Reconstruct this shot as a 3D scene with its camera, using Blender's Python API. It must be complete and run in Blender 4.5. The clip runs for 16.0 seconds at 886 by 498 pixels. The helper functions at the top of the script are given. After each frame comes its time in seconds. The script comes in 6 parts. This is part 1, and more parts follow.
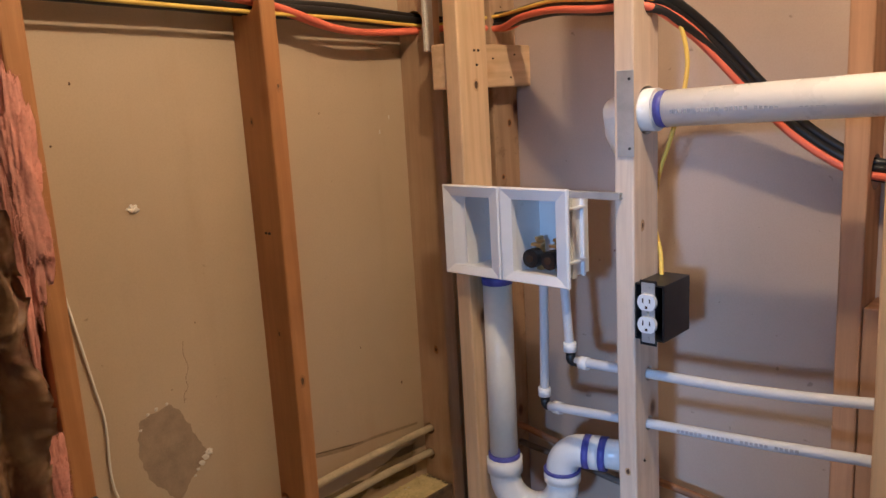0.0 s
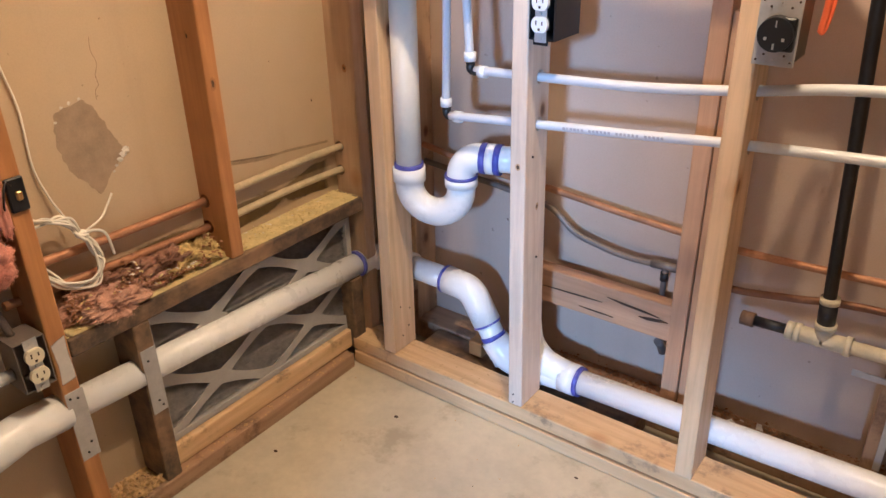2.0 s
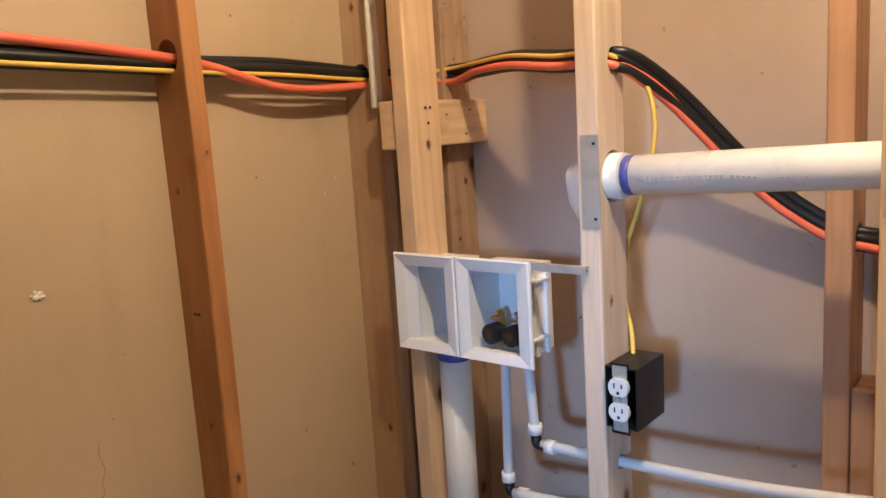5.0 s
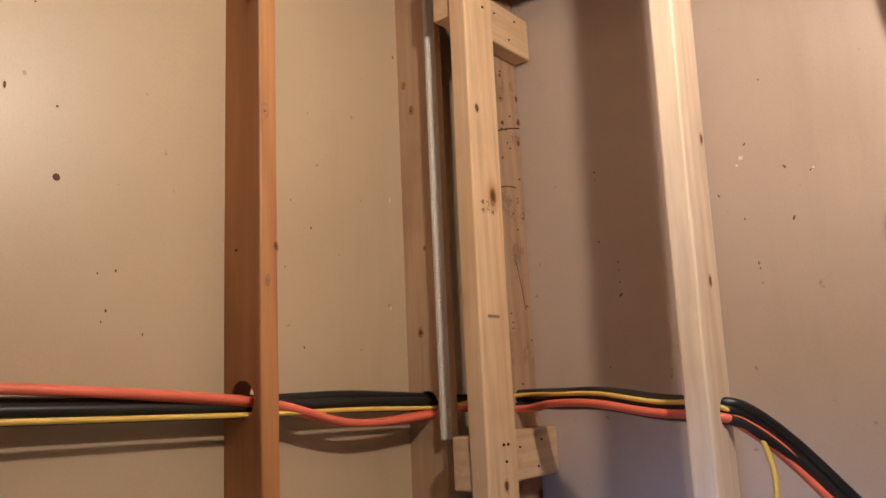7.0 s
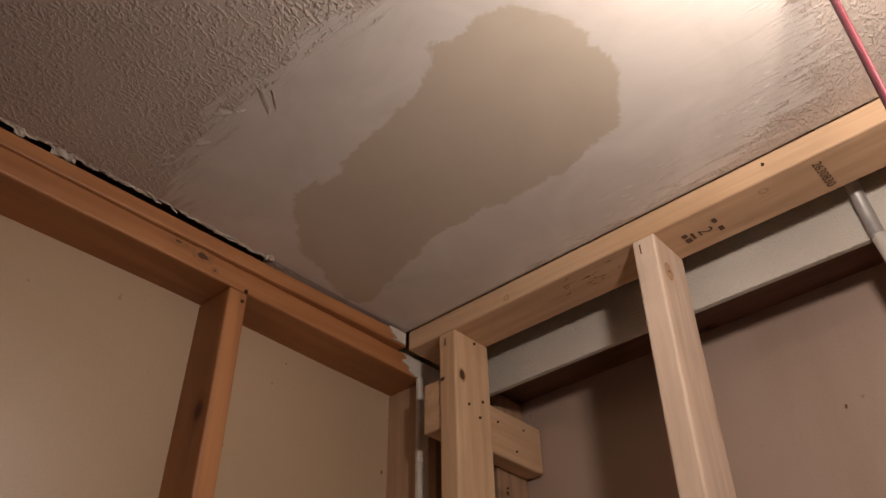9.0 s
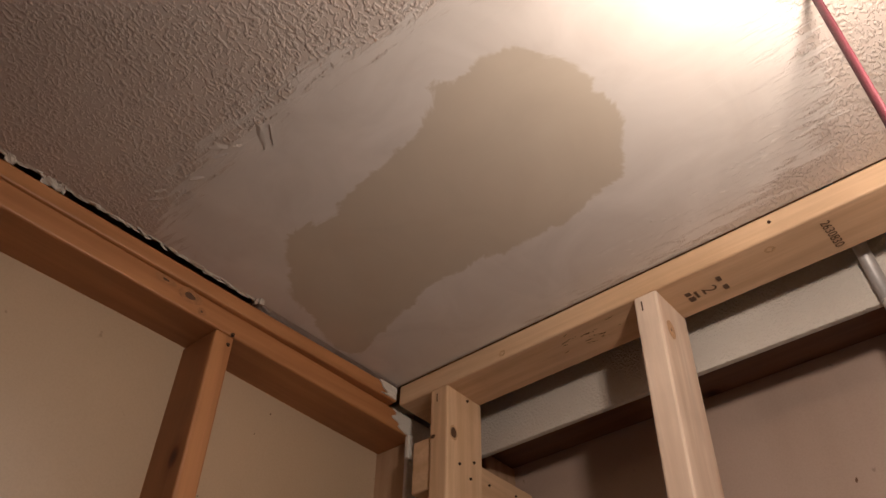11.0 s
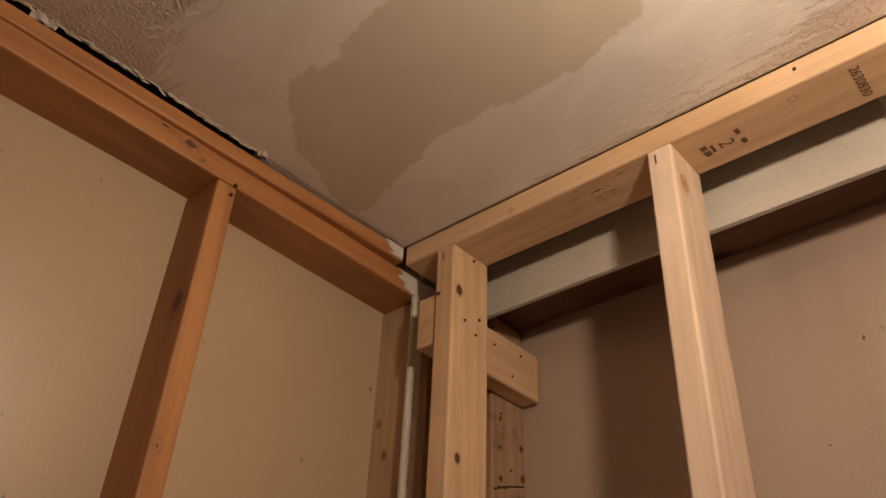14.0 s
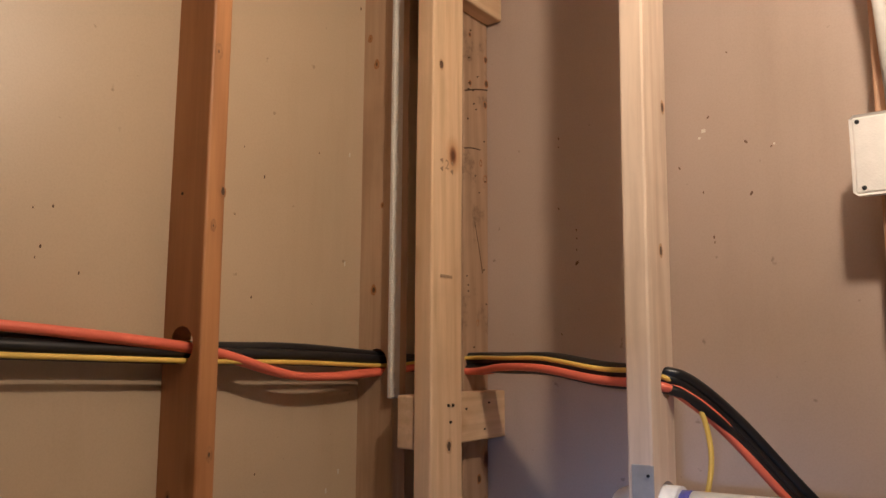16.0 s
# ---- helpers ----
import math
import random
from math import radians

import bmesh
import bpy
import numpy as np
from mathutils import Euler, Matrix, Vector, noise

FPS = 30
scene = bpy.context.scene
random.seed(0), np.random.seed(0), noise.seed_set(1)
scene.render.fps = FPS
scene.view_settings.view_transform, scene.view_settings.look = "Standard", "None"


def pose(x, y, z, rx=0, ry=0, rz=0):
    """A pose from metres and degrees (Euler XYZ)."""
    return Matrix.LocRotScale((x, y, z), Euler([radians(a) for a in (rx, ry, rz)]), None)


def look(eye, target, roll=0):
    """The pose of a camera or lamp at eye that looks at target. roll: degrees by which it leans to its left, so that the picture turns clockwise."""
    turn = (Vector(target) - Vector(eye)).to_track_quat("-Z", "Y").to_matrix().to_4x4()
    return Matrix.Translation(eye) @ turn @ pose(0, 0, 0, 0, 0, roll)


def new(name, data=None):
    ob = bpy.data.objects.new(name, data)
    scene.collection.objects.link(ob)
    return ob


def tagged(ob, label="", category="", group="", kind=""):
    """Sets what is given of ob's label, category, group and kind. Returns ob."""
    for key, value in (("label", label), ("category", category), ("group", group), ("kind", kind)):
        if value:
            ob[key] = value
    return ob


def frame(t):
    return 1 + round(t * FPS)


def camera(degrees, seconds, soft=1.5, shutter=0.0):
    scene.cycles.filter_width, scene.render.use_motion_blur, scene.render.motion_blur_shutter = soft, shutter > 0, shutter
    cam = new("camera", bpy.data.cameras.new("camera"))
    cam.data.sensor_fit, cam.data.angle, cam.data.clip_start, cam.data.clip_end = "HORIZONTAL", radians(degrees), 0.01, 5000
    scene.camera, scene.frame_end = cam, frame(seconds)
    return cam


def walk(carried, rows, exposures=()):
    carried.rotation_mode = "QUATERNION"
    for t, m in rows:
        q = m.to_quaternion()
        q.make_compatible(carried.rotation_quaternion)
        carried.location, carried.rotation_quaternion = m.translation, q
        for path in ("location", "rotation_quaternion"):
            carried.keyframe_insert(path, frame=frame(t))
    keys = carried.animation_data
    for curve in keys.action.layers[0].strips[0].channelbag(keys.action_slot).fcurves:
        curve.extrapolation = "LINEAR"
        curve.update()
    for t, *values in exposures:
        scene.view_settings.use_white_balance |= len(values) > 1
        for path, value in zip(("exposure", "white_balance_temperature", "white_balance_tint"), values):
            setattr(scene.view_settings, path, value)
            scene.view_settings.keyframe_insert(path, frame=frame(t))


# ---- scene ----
cam = camera(59.6, 16.0)
PATH = [
    (0, (1.141, -1.167, 1.364), (-0.192, 0.275, 0.981), -3.2),
    (0.5, (1.19, -1.257, 1.317), (-0.111, 0.144, 0.729), -2.9),
    (1, (1.226, -1.28, 1.302), (-0.014, 0.156, 0.668), -1.9),
    (1.3, (1.247, -1.268, 1.286), (0.076, 0.187, 0.571), -1.5),
    (1.5, (1.241, -1.276, 1.269), (0.121, 0.175, 0.469), -1.1),
    (2, (1.247, -1.267, 1.249), (0.178, 0.156, 0.338), -1.2),
    (2.5, (1.237, -1.246, 1.253), (0.194, 0.176, 0.31), -1.2),
    (3, (1.195, -1.203, 1.279), (0.143, 0.218, 0.345), -1.6),
    (3.2, (1.178, -1.167, 1.3), (0.089, 0.257, 0.412), -1.8),
    (3.5, (1.147, -1.12, 1.331), (-0.002, 0.343, 0.597), -2.6),
    (4, (1.138, -1.055, 1.366), (-0.092, 0.435, 0.852), -2.8),
    (4.2, (1.132, -1.037, 1.374), (-0.114, 0.453, 0.897), -3.0),
    (6.3, (0.932, -1.067, 1.494), (-0.331, 0.484, 1.516), -3.3),
    (6.5, (0.921, -1.062, 1.503), (-0.348, 0.481, 1.582), -3.0),
    (7, (0.891, -1.064, 1.555), (-0.323, 0.486, 1.904), -2.6),
    (7.5, (0.877, -1.019, 1.612), (-0.277, 0.495, 2.227), -2.8),
    (7.6, (0.897, -0.997, 1.618), (-0.257, 0.483, 2.307), -2.8),
    (8, (0.896, -0.918, 1.669), (-0.203, 0.481, 2.582), -2.4),
    (8.5, (0.891, -0.885, 1.694), (-0.186, 0.349, 2.842), -1.1),
    (9, (0.871, -0.859, 1.702), (-0.184, 0.328, 2.916), -0.9),
    (11.3, (0.846, -0.822, 1.701), (-0.132, 0.277, 3.055), 1.5),
    (11.5, (0.852, -0.822, 1.718), (-0.151, 0.27, 3.06), 2.4),
    (12, (0.855, -0.829, 1.718), (-0.136, 0.264, 3.068), 2.4),
    (12.5, (0.863, -0.821, 1.716), (-0.122, 0.277, 3.067), 2.4),
    (13, (0.861, -0.807, 1.712), (-0.131, 0.283, 3.064), 2.5),
    (13.5, (0.848, -0.795, 1.707), (-0.156, 0.296, 3.05), 2.7),
    (14, (0.814, -0.77, 1.67), (-0.297, 0.44, 2.81), 2.7),
    (14.5, (0.826, -0.798, 1.64), (-0.375, 0.533, 2.527), 2.3),
    (14.6, (0.829, -0.823, 1.649), (-0.379, 0.549, 2.46), 1.7),
    (15, (0.862, -0.871, 1.605), (-0.346, 0.567, 2.291), 1.0),
    (15.5, (0.887, -0.963, 1.566), (-0.305, 0.561, 2.073), 0.3),
    (16, (0.913, -1.023, 1.538), (-0.268, 0.568, 1.808), 0.3),
]
EXPOSURES = [(0, -0.3, 5350, 4), (0.5, 0.25, 5300, 3), (1, 0.50, 5300, 3), (2, 0.74, 5400, 4), (3, 0.75, 5550, 4), (4, 0.33, 5450, 0), (6.5, -0.50, 4950, 1), (7, -0.74, 4700, 2), (8, -1.34, 4750, 7), (8.5, -1.88, 4800, 10), (9, -2.28, 4800, 12), (11.5, -2.28, 4880, 12), (13.5, -2.24, 4880, 12), (14, -1.87, 5500, 10), (14.5, -1.58, 5400, 8), (15, -1.34, 5050, 7), (16, -1.05, 4950, 5)]
walk(cam, [(t, look(eye, target, roll)) for t, eye, target, roll in PATH], EXPOSURES)

# ---- world, lamps ----
world = bpy.data.worlds.new("world")
scene.world = world
world.use_nodes = True
wn = world.node_tree.nodes
sky = wn.new("ShaderNodeTexSky")
sky.sky_type, sky.sun_disc = "NISHITA", False
sky.sun_elevation, sky.sun_rotation = radians(38), radians(200)
world.node_tree.links.new(sky.outputs[0], wn["Background"].inputs[0])
wn["Background"].inputs[1].default_value = 0.1


def lamp(name, kind, m, energy, color, **more):
    data = bpy.data.lights.new(name, kind)
    data.energy, data.color = energy, color
    if "size" in more:
        data.shape, data.size, data.size_y = "RECTANGLE", more["size"], more["size_y"]
    if "radius" in more:
        data.shadow_soft_size = more["radius"]
    ob = new(name, data)
    ob.matrix_world = m
    return ob


BULB = Vector((0.92, -0.45, 2.255))
lamp("bulb_light", "POINT", Matrix.Translation(BULB), 55.0, (1.0, 0.69, 0.415), radius=0.03)
# daylight in the opening of the far window
lamp("window_daylight", "AREA", look((2.32, -5.95, 2.1), (0.75, 0.0, 0.75)), 265.0, (0.42, 0.62, 1.0), size=0.5, size_y=0.42)


# ---- materials ----
def nodes_of(name):
    mat = bpy.data.materials.new(name)
    mat.use_nodes = True
    nt = mat.node_tree
    return mat, nt.nodes, nt.links, nt.nodes["Principled BSDF"]


def coords(n, l, scale=(1, 1, 1), jitter=True):
    tc = n.new("ShaderNodeTexCoord")
    mp = n.new("ShaderNodeMapping")
    mp.inputs["Scale"].default_value = scale
    l.new(tc.outputs["Object"], mp.inputs["Vector"])
    if jitter:
        oi = n.new("ShaderNodeObjectInfo")
        mu = n.new("ShaderNodeMath")
        mu.operation = "MULTIPLY"
        mu.inputs[1].default_value = 37.0
        l.new(oi.outputs["Random"], mu.inputs[0])
        l.new(mu.outputs[0], mp.inputs["Location"])
    return mp.outputs["Vector"]


def noise_tex(n, l, vec, scale, detail=4.0, rough=0.55, distortion=0.0):
    t = n.new("ShaderNodeTexNoise")
    t.inputs["Scale"].default_value, t.inputs["Detail"].default_value = scale, detail
    t.inputs["Roughness"].default_value, t.inputs["Distortion"].default_value = rough, distortion
    l.new(vec, t.inputs["Vector"])
    return t.outputs["Fac"]


def ramp(n, l, fac, stops):
    r = n.new("ShaderNodeValToRGB")
    e = r.color_ramp.elements
    while len(e) < len(stops):
        e.new(0.5)
    for el, (p, c) in zip(e, stops):
        el.position, el.color = p, (*c, 1) if len(c) == 3 else c
    l.new(fac, r.inputs["Fac"])
    return r.outputs["Color"]


def mix(n, l, fac, a, b, mode="MIX"):
    m = n.new("ShaderNodeMix")
    m.data_type, m.blend_type = "RGBA", mode
    for sock, v in ((m.inputs["Factor"], fac), (m.inputs["A"], a), (m.inputs["B"], b)):
        if isinstance(v, (int, float)):
            sock.default_value = v
        elif isinstance(v, tuple):
            sock.default_value = (*v, 1)
        else:
            l.new(v, sock)
    return m.outputs["Result"]


def bump(n, l, height, strength, dist, bsdf):
    b = n.new("ShaderNodeBump")
    b.inputs["Strength"].default_value, b.inputs["Distance"].default_value = strength, dist
    l.new(height, b.inputs["Height"])
    l.new(b.outputs["Normal"], bsdf.inputs["Normal"])


def wood(name, light, dark, rough=0.62, dirt=0.0, knots=True, dirtcol=(0.05, 0.04, 0.03)):
    mat, n, l, p = nodes_of(name)
    v = coords(n, l, (1, 1, 0.055))
    grain = noise_tex(n, l, v, 95, 5, 0.6, 0.6)
    broad = noise_tex(n, l, v, 16, 3, 0.5, 1.2)
    w = n.new("ShaderNodeTexWave")
    w.wave_type, w.bands_direction = "RINGS", "Z"
    w.inputs["Scale"].default_value, w.inputs["Distortion"].default_value = 14.0, 5.0
    w.inputs["Detail"].default_value, w.inputs["Detail Scale"].default_value = 2.0, 0.8
    l.new(v, w.inputs["Vector"])
    mid = tuple((a + b) / 2 for a, b in zip(light, dark))
    col = ramp(n, l, broad, [(0.3, light), (0.72, mid)])
    late = ramp(n, l, w.outputs["Fac"], [(0.35, (1, 1, 1)), (0.95, tuple(max(0.3, b / a) for a, b in zip(light, dark)))])
    col = mix(n, l, 0.3, col, late, "MULTIPLY")
    fine = ramp(n, l, grain, [(0.3, (0.72, 0.66, 0.6)), (0.62, (1.05, 1.03, 1.0))])
    col = mix(n, l, 0.45, col, fine, "MULTIPLY")
    v2 = coords(n, l, (1, 1, 0.62))
    if knots:
        vo = n.new("ShaderNodeTexVoronoi")
        vo.inputs["Scale"].default_value, vo.inputs["Randomness"].default_value = 6.2, 1.0
        l.new(v2, vo.inputs["Vector"])
        k = ramp(n, l, vo.outputs["Distance"], [(0.025, (0.16, 0.08, 0.04)), (0.05, (0.42, 0.26, 0.15)), (0.075, (0.82, 0.7, 0.6)), (0.15, (1, 1, 1))])
        col = mix(n, l, 1.0, col, k, "MULTIPLY")
    stain = noise_tex(n, l, coords(n, l), 5.5, 5, 0.6)
    col = mix(n, l, ramp(n, l, stain, [(0.5, (0, 0, 0)), (0.8, (0.35, 0.35, 0.35))]), col, tuple(c * 0.55 for c in dark))
    if dirt:
        d = noise_tex(n, l, coords(n, l), 11, 6, 0.7)
        col = mix(n, l, ramp(n, l, d, [(0.62 - 0.4 * dirt, (0, 0, 0)), (0.72 - 0.2 * dirt, (0.85, 0.85, 0.85))]), col, dirtcol)
    l.new(col, p.inputs["Base Color"])
    p.inputs["Roughness"].default_value = rough
    bump(n, l, mix(n, l, 0.5, grain, w.outputs["Fac"]), 0.35, 0.0015, p)
    return mat


def plain(name, color, rough=0.5, metal=0.0, var=0.12, scale=18.0, relief=0.05, spots=None, coat=0.0):
    mat, n, l, p = nodes_of(name)
    v = coords(n, l)
    a = noise_tex(n, l, v, scale, 5, 0.6)
    b = noise_tex(n, l, v, scale * 9, 3, 0.6)
    col = mix(n, l, 1.0, color, ramp(n, l, a, [(0.25, (1 - var,) * 3), (0.75, (1 + var,) * 3)]), "MULTIPLY")
    col = mix(n, l, 0.5, col, ramp(n, l, b, [(0.3, (1 - var,) * 3), (0.7, (1, 1, 1))]), "MULTIPLY")
    if spots:
        s = noise_tex(n, l, v, spots[1], 5, 0.65)
        col = mix(n, l, ramp(n, l, s, [(spots[2], (0, 0, 0)), (spots[2] + 0.12, (spots[3],) * 3)]), col, spots[0])
    l.new(col, p.inputs["Base Color"])
    rr = n.new("ShaderNodeMapRange")
    rr.inputs["To Min"].default_value, rr.inputs["To Max"].default_value = max(0.03, rough - 0.1), min(1, rough + 0.12)
    l.new(a, rr.inputs["Value"])
    l.new(rr.outputs[0], p.inputs["Roughness"])
    p.inputs["Metallic"].default_value = metal
    p.inputs["Coat Weight"].default_value = coat
    if relief:
        bump(n, l, b, relief, 0.002, p)
    return mat


def drywall_paper(name, color, stain, rough=0.55, gloss=0.0):
    """Paper-faced gypsum board: soft mottling, faint drips and scuffs."""
    mat, n, l, p = nodes_of(name)
    v = coords(n, l, jitter=False)
    big = noise_tex(n, l, v, 2.3, 4, 0.55)
    col = mix(n, l, 1.0, color, ramp(n, l, big, [(0.3, (0.9, 0.88, 0.84)), (0.7, (1.04, 1.03, 1.02))]), "MULTIPLY")
    drip = noise_tex(n, l, coords(n, l, (1, 1, 0.12), False), 9, 4, 0.6)
    col = mix(n, l, ramp(n, l, drip, [(0.55, (0, 0, 0)), (0.8, (0.3, 0.3, 0.3))]), col, stain)
    fib = noise_tex(n, l, v, 320, 2, 0.6)
    col = mix(n, l, 0.35, col, ramp(n, l, fib, [(0.3, (0.86, 0.85, 0.83)), (0.6, (1, 1, 1))]), "MULTIPLY")
    speck = noise_tex(n, l, v, 46, 2, 0.5)
    col = mix(n, l, ramp(n, l, speck, [(0.74, (0, 0, 0)), (0.78, (0.5, 0.5, 0.5))]), col, tuple(c * 0.45 for c in stain))
    l.new(col, p.inputs["Base Color"])
    p.inputs["Roughness"].default_value = rough
    p.inputs["Specular IOR Level"].default_value = 0.5 + gloss
    bump(n, l, mix(n, l, 0.3, big, fib), 0.12, 0.004, p)
    return mat


def spatter_height(n, l, v):
    """Knocked-down spatter: small separate blobs, denser in some places than in others, dragged a little one way."""
    drag = coords(n, l, (1.0, 0.72, 1.0), False)
    blobs = noise_tex(n, l, drag, 235, 2.0, 0.5, 0.25)
    thin = noise_tex(n, l, v, 26, 3, 0.6)
    fine = noise_tex(n, l, v, 420, 2, 0.5)
    lift = n.new("ShaderNodeMath")
    lift.operation, lift.inputs[1].default_value = "MULTIPLY_ADD", 0.3
    l.new(thin, lift.inputs[0])
    l.new(blobs, lift.inputs[2])
    peaks = ramp(n, l, lift.outputs[0], [(0.63, (0, 0, 0)), (0.72, (0.7, 0.7, 0.7)), (0.86, (0.95, 0.95, 0.95))])
    return mix(n, l, 0.16, peaks, fine)


def ceiling_texture(name, color, deep):
    """Painted ceiling with knocked-down spatter."""
    mat, n, l, p = nodes_of(name)
    v = coords(n, l, jitter=False)
    c = noise_tex(n, l, v, 3.0, 4, 0.6)
    col = mix(n, l, 1.0, color, ramp(n, l, c, [(0.3, (0.9, 0.88, 0.86)), (0.7, (1, 1, 1))]), "MULTIPLY")
    l.new(col, p.inputs["Base Color"])
    p.inputs["Roughness"].default_value = 0.72
    bump(n, l, spatter_height(n, l, v), deep, 0.003, p)
    return mat


def patched_ceiling(name, paint, skim, mud):
    """The spatter ceiling where it is skimmed and patched: 'skim' and 'mud' on the mesh say how deep inside each coat a place lies."""
    mat, n, l, p = nodes_of(name)
    v = coords(n, l, jitter=False)
    c = noise_tex(n, l, v, 3.0, 4, 0.6)
    spatter = spatter_height(n, l, v)
    stroke = n.new("ShaderNodeMapping")
    stroke.inputs["Rotation"].default_value = (0, 0, radians(-32))
    stroke.inputs["Scale"].default_value = (1.0, 7.0, 1.0)
    l.new(v, stroke.inputs["Vector"])
    trowel = noise_tex(n, l, stroke.outputs["Vector"], 5, 4, 0.5, 0.8)
    cloud = noise_tex(n, l, v, 9, 4, 0.55, 0.8)
    scrape = noise_tex(n, l, stroke.outputs["Vector"], 26, 5, 0.7, 0.5)
    masks = []
    for attr, size, wobble, low, high in (("skim", 30, 2.1, 1.0, 1.3), ("mud", 15, 1.7, 0.77, 0.98), ("skim", 17, 2.4, 1.75, 2.0)):
        at = n.new("ShaderNodeAttribute")
        at.attribute_name = attr
        nz = noise_tex(n, l, v if attr == "mud" else stroke.outputs["Vector"], size if attr == "mud" else size * 0.5, 5, 0.62, 0.6)
        ad = n.new("ShaderNodeMath")
        ad.operation, ad.inputs[1].default_value = "MULTIPLY_ADD", wobble
        l.new(nz, ad.inputs[0])
        l.new(at.outputs["Fac"], ad.inputs[2])
        mr = n.new("ShaderNodeMapRange")
        mr.interpolation_type = "SMOOTHSTEP"
        mr.inputs["From Min"].default_value, mr.inputs["From Max"].default_value = low, high
        l.new(ad.outputs[0], mr.inputs["Value"])
        masks.append(mr.outputs[0])
    big = ramp(n, l, c, [(0.3, (0.9, 0.88, 0.86)), (0.7, (1, 1, 1))])
    tone = ramp(n, l, cloud, [(0.32, (0.91, 0.9, 0.885)), (0.48, (0.97, 0.965, 0.955)), (0.7, (1.04, 1.04, 1.04))])
    col = mix(n, l, 1.0, paint, big, "MULTIPLY")
    col = mix(n, l, masks[0], col, mix(n, l, 1.0, skim, tone, "MULTIPLY"))
    col = mix(n, l, masks[1], col, mix(n, l, 0.5, mud, mix(n, l, 1.0, mud, tone, "MULTIPLY")))
    l.new(col, p.inputs["Base Color"])
    p.inputs["Roughness"].default_value = 0.66
    smooth = mix(n, l, 1.0, mix(n, l, 0.5, trowel, cloud), (0.55, 0.55, 0.55), "MULTIPLY")
    scraped = mix(n, l, 1.0, ramp(n, l, scrape, [(0.52, (0, 0, 0)), (0.62, (1, 1, 1))]), (0.45, 0.45, 0.45), "MULTIPLY")
    rim = mix(n, l, masks[0], spatter, mix(n, l, 0.25, smooth, scraped))
    bump(n, l, mix(n, l, masks[2], rim, smooth), 0.65, 0.003, p)
    return mat


def feathered(mat, breakup, low=0.25, high=0.6, most=1.0):
    """Lets a coat thin out towards its border, where the mesh's 'feather' value falls to nothing."""
    nt = mat.node_tree
    n, l = nt.nodes, nt.links
    at = n.new("ShaderNodeAttribute")
    at.attribute_name = "feather"
    nz = noise_tex(n, l, coords(n, l, jitter=False), breakup, 5, 0.65, 0.5)
    ad = n.new("ShaderNodeMath")
    ad.operation, ad.inputs[1].default_value = "MULTIPLY_ADD", 0.9
    l.new(nz, ad.inputs[0])
    l.new(at.outputs["Fac"], ad.inputs[2])
    mr = n.new("ShaderNodeMapRange")
    mr.interpolation_type = "SMOOTHSTEP"
    for key, v in (("From Min", 0.45 + low), ("From Max", 0.45 + high), ("To Min", 0.0), ("To Max", most)):
        mr.inputs[key].default_value = v
    l.new(ad.outputs[0], mr.inputs["Value"])
    tr, mx = n.new("ShaderNodeBsdfTransparent"), n.new("ShaderNodeMixShader")
    out = n["Material Output"]
    l.new(mr.outputs[0], mx.inputs[0])
    l.new(tr.outputs[0], mx.inputs[1])
    l.new(n["Principled BSDF"].outputs[0], mx.inputs[2])
    l.new(mx.outputs[0], out.inputs["Surface"])
    return mat


M_STUD = wood("new_spruce", (0.76, 0.55, 0.335), (0.60, 0.39, 0.20))
M_PALE = wood("pale_spruce", (0.80, 0.66, 0.52), (0.64, 0.48, 0.34))
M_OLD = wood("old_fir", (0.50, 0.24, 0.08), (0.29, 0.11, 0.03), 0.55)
M_PLATE = wood("sole_plate_spruce", (0.72, 0.51, 0.28), (0.52, 0.32, 0.15), dirt=0.1, dirtcol=(0.2, 0.13, 0.07))
M_DIRTY = wood("stained_dark_board", (0.30, 0.19, 0.10), (0.16, 0.09, 0.05), dirt=0.55)
M_KNOTTY = wood("old_grey_fir", (0.42, 0.27, 0.16), (0.25, 0.14, 0.07), dirt=0.35, dirtcol=(0.08, 0.04, 0.02))
M_TAN = wood("faded_fir", (0.52, 0.36, 0.22), (0.38, 0.23, 0.12), 0.5)
M_SPLIT = plain("dark_split_wood", (0.07, 0.035, 0.018), 0.9, var=0.3, relief=0.1)
# red fir with the deep shade around the old top plate coloured in
M_UNDER = wood("shade_darkened_fir", (0.17, 0.085, 0.04), (0.09, 0.04, 0.018), 0.6)
M_DRYL = drywall_paper("ivory_gypsum_paper", (0.525, 0.405, 0.264), (0.34, 0.22, 0.11), 0.4, 0.15)
M_DRYR = drywall_paper("grey_gypsum_paper", (0.51, 0.40, 0.322), (0.35, 0.25, 0.18))
# for walls out of view: near-black so little light bounces into the shadows
M_ROOM = drywall_paper("unseen_wall_low_bounce", (0.11, 0.10, 0.09), (0.09, 0.08, 0.07))
M_HOLE = plain("gypsum_core", (0.36, 0.262, 0.172), 0.9, var=0.2, scale=40, relief=0.3)
M_CEIL = ceiling_texture("spatter_ceiling_paint", (0.67, 0.595, 0.53), 0.6)
M_PATCHED = patched_ceiling("patched_ceiling_paint", (0.67, 0.595, 0.53), (0.79, 0.745, 0.695), (0.63, 0.56, 0.45))
M_CEILSMOOTH = plain("dried_plaster", (0.77, 0.72, 0.66), 0.7, var=0.08, scale=40, relief=0.05)
M_KNOTDARK = plain("dark_knot_rim", (0.37, 0.17, 0.058), 0.6, var=0.3, scale=120, relief=0.1)
M_KNOTRIM = plain("reddish_knot_rim", (0.56, 0.35, 0.18), 0.6, var=0.3, scale=120, relief=0.1)
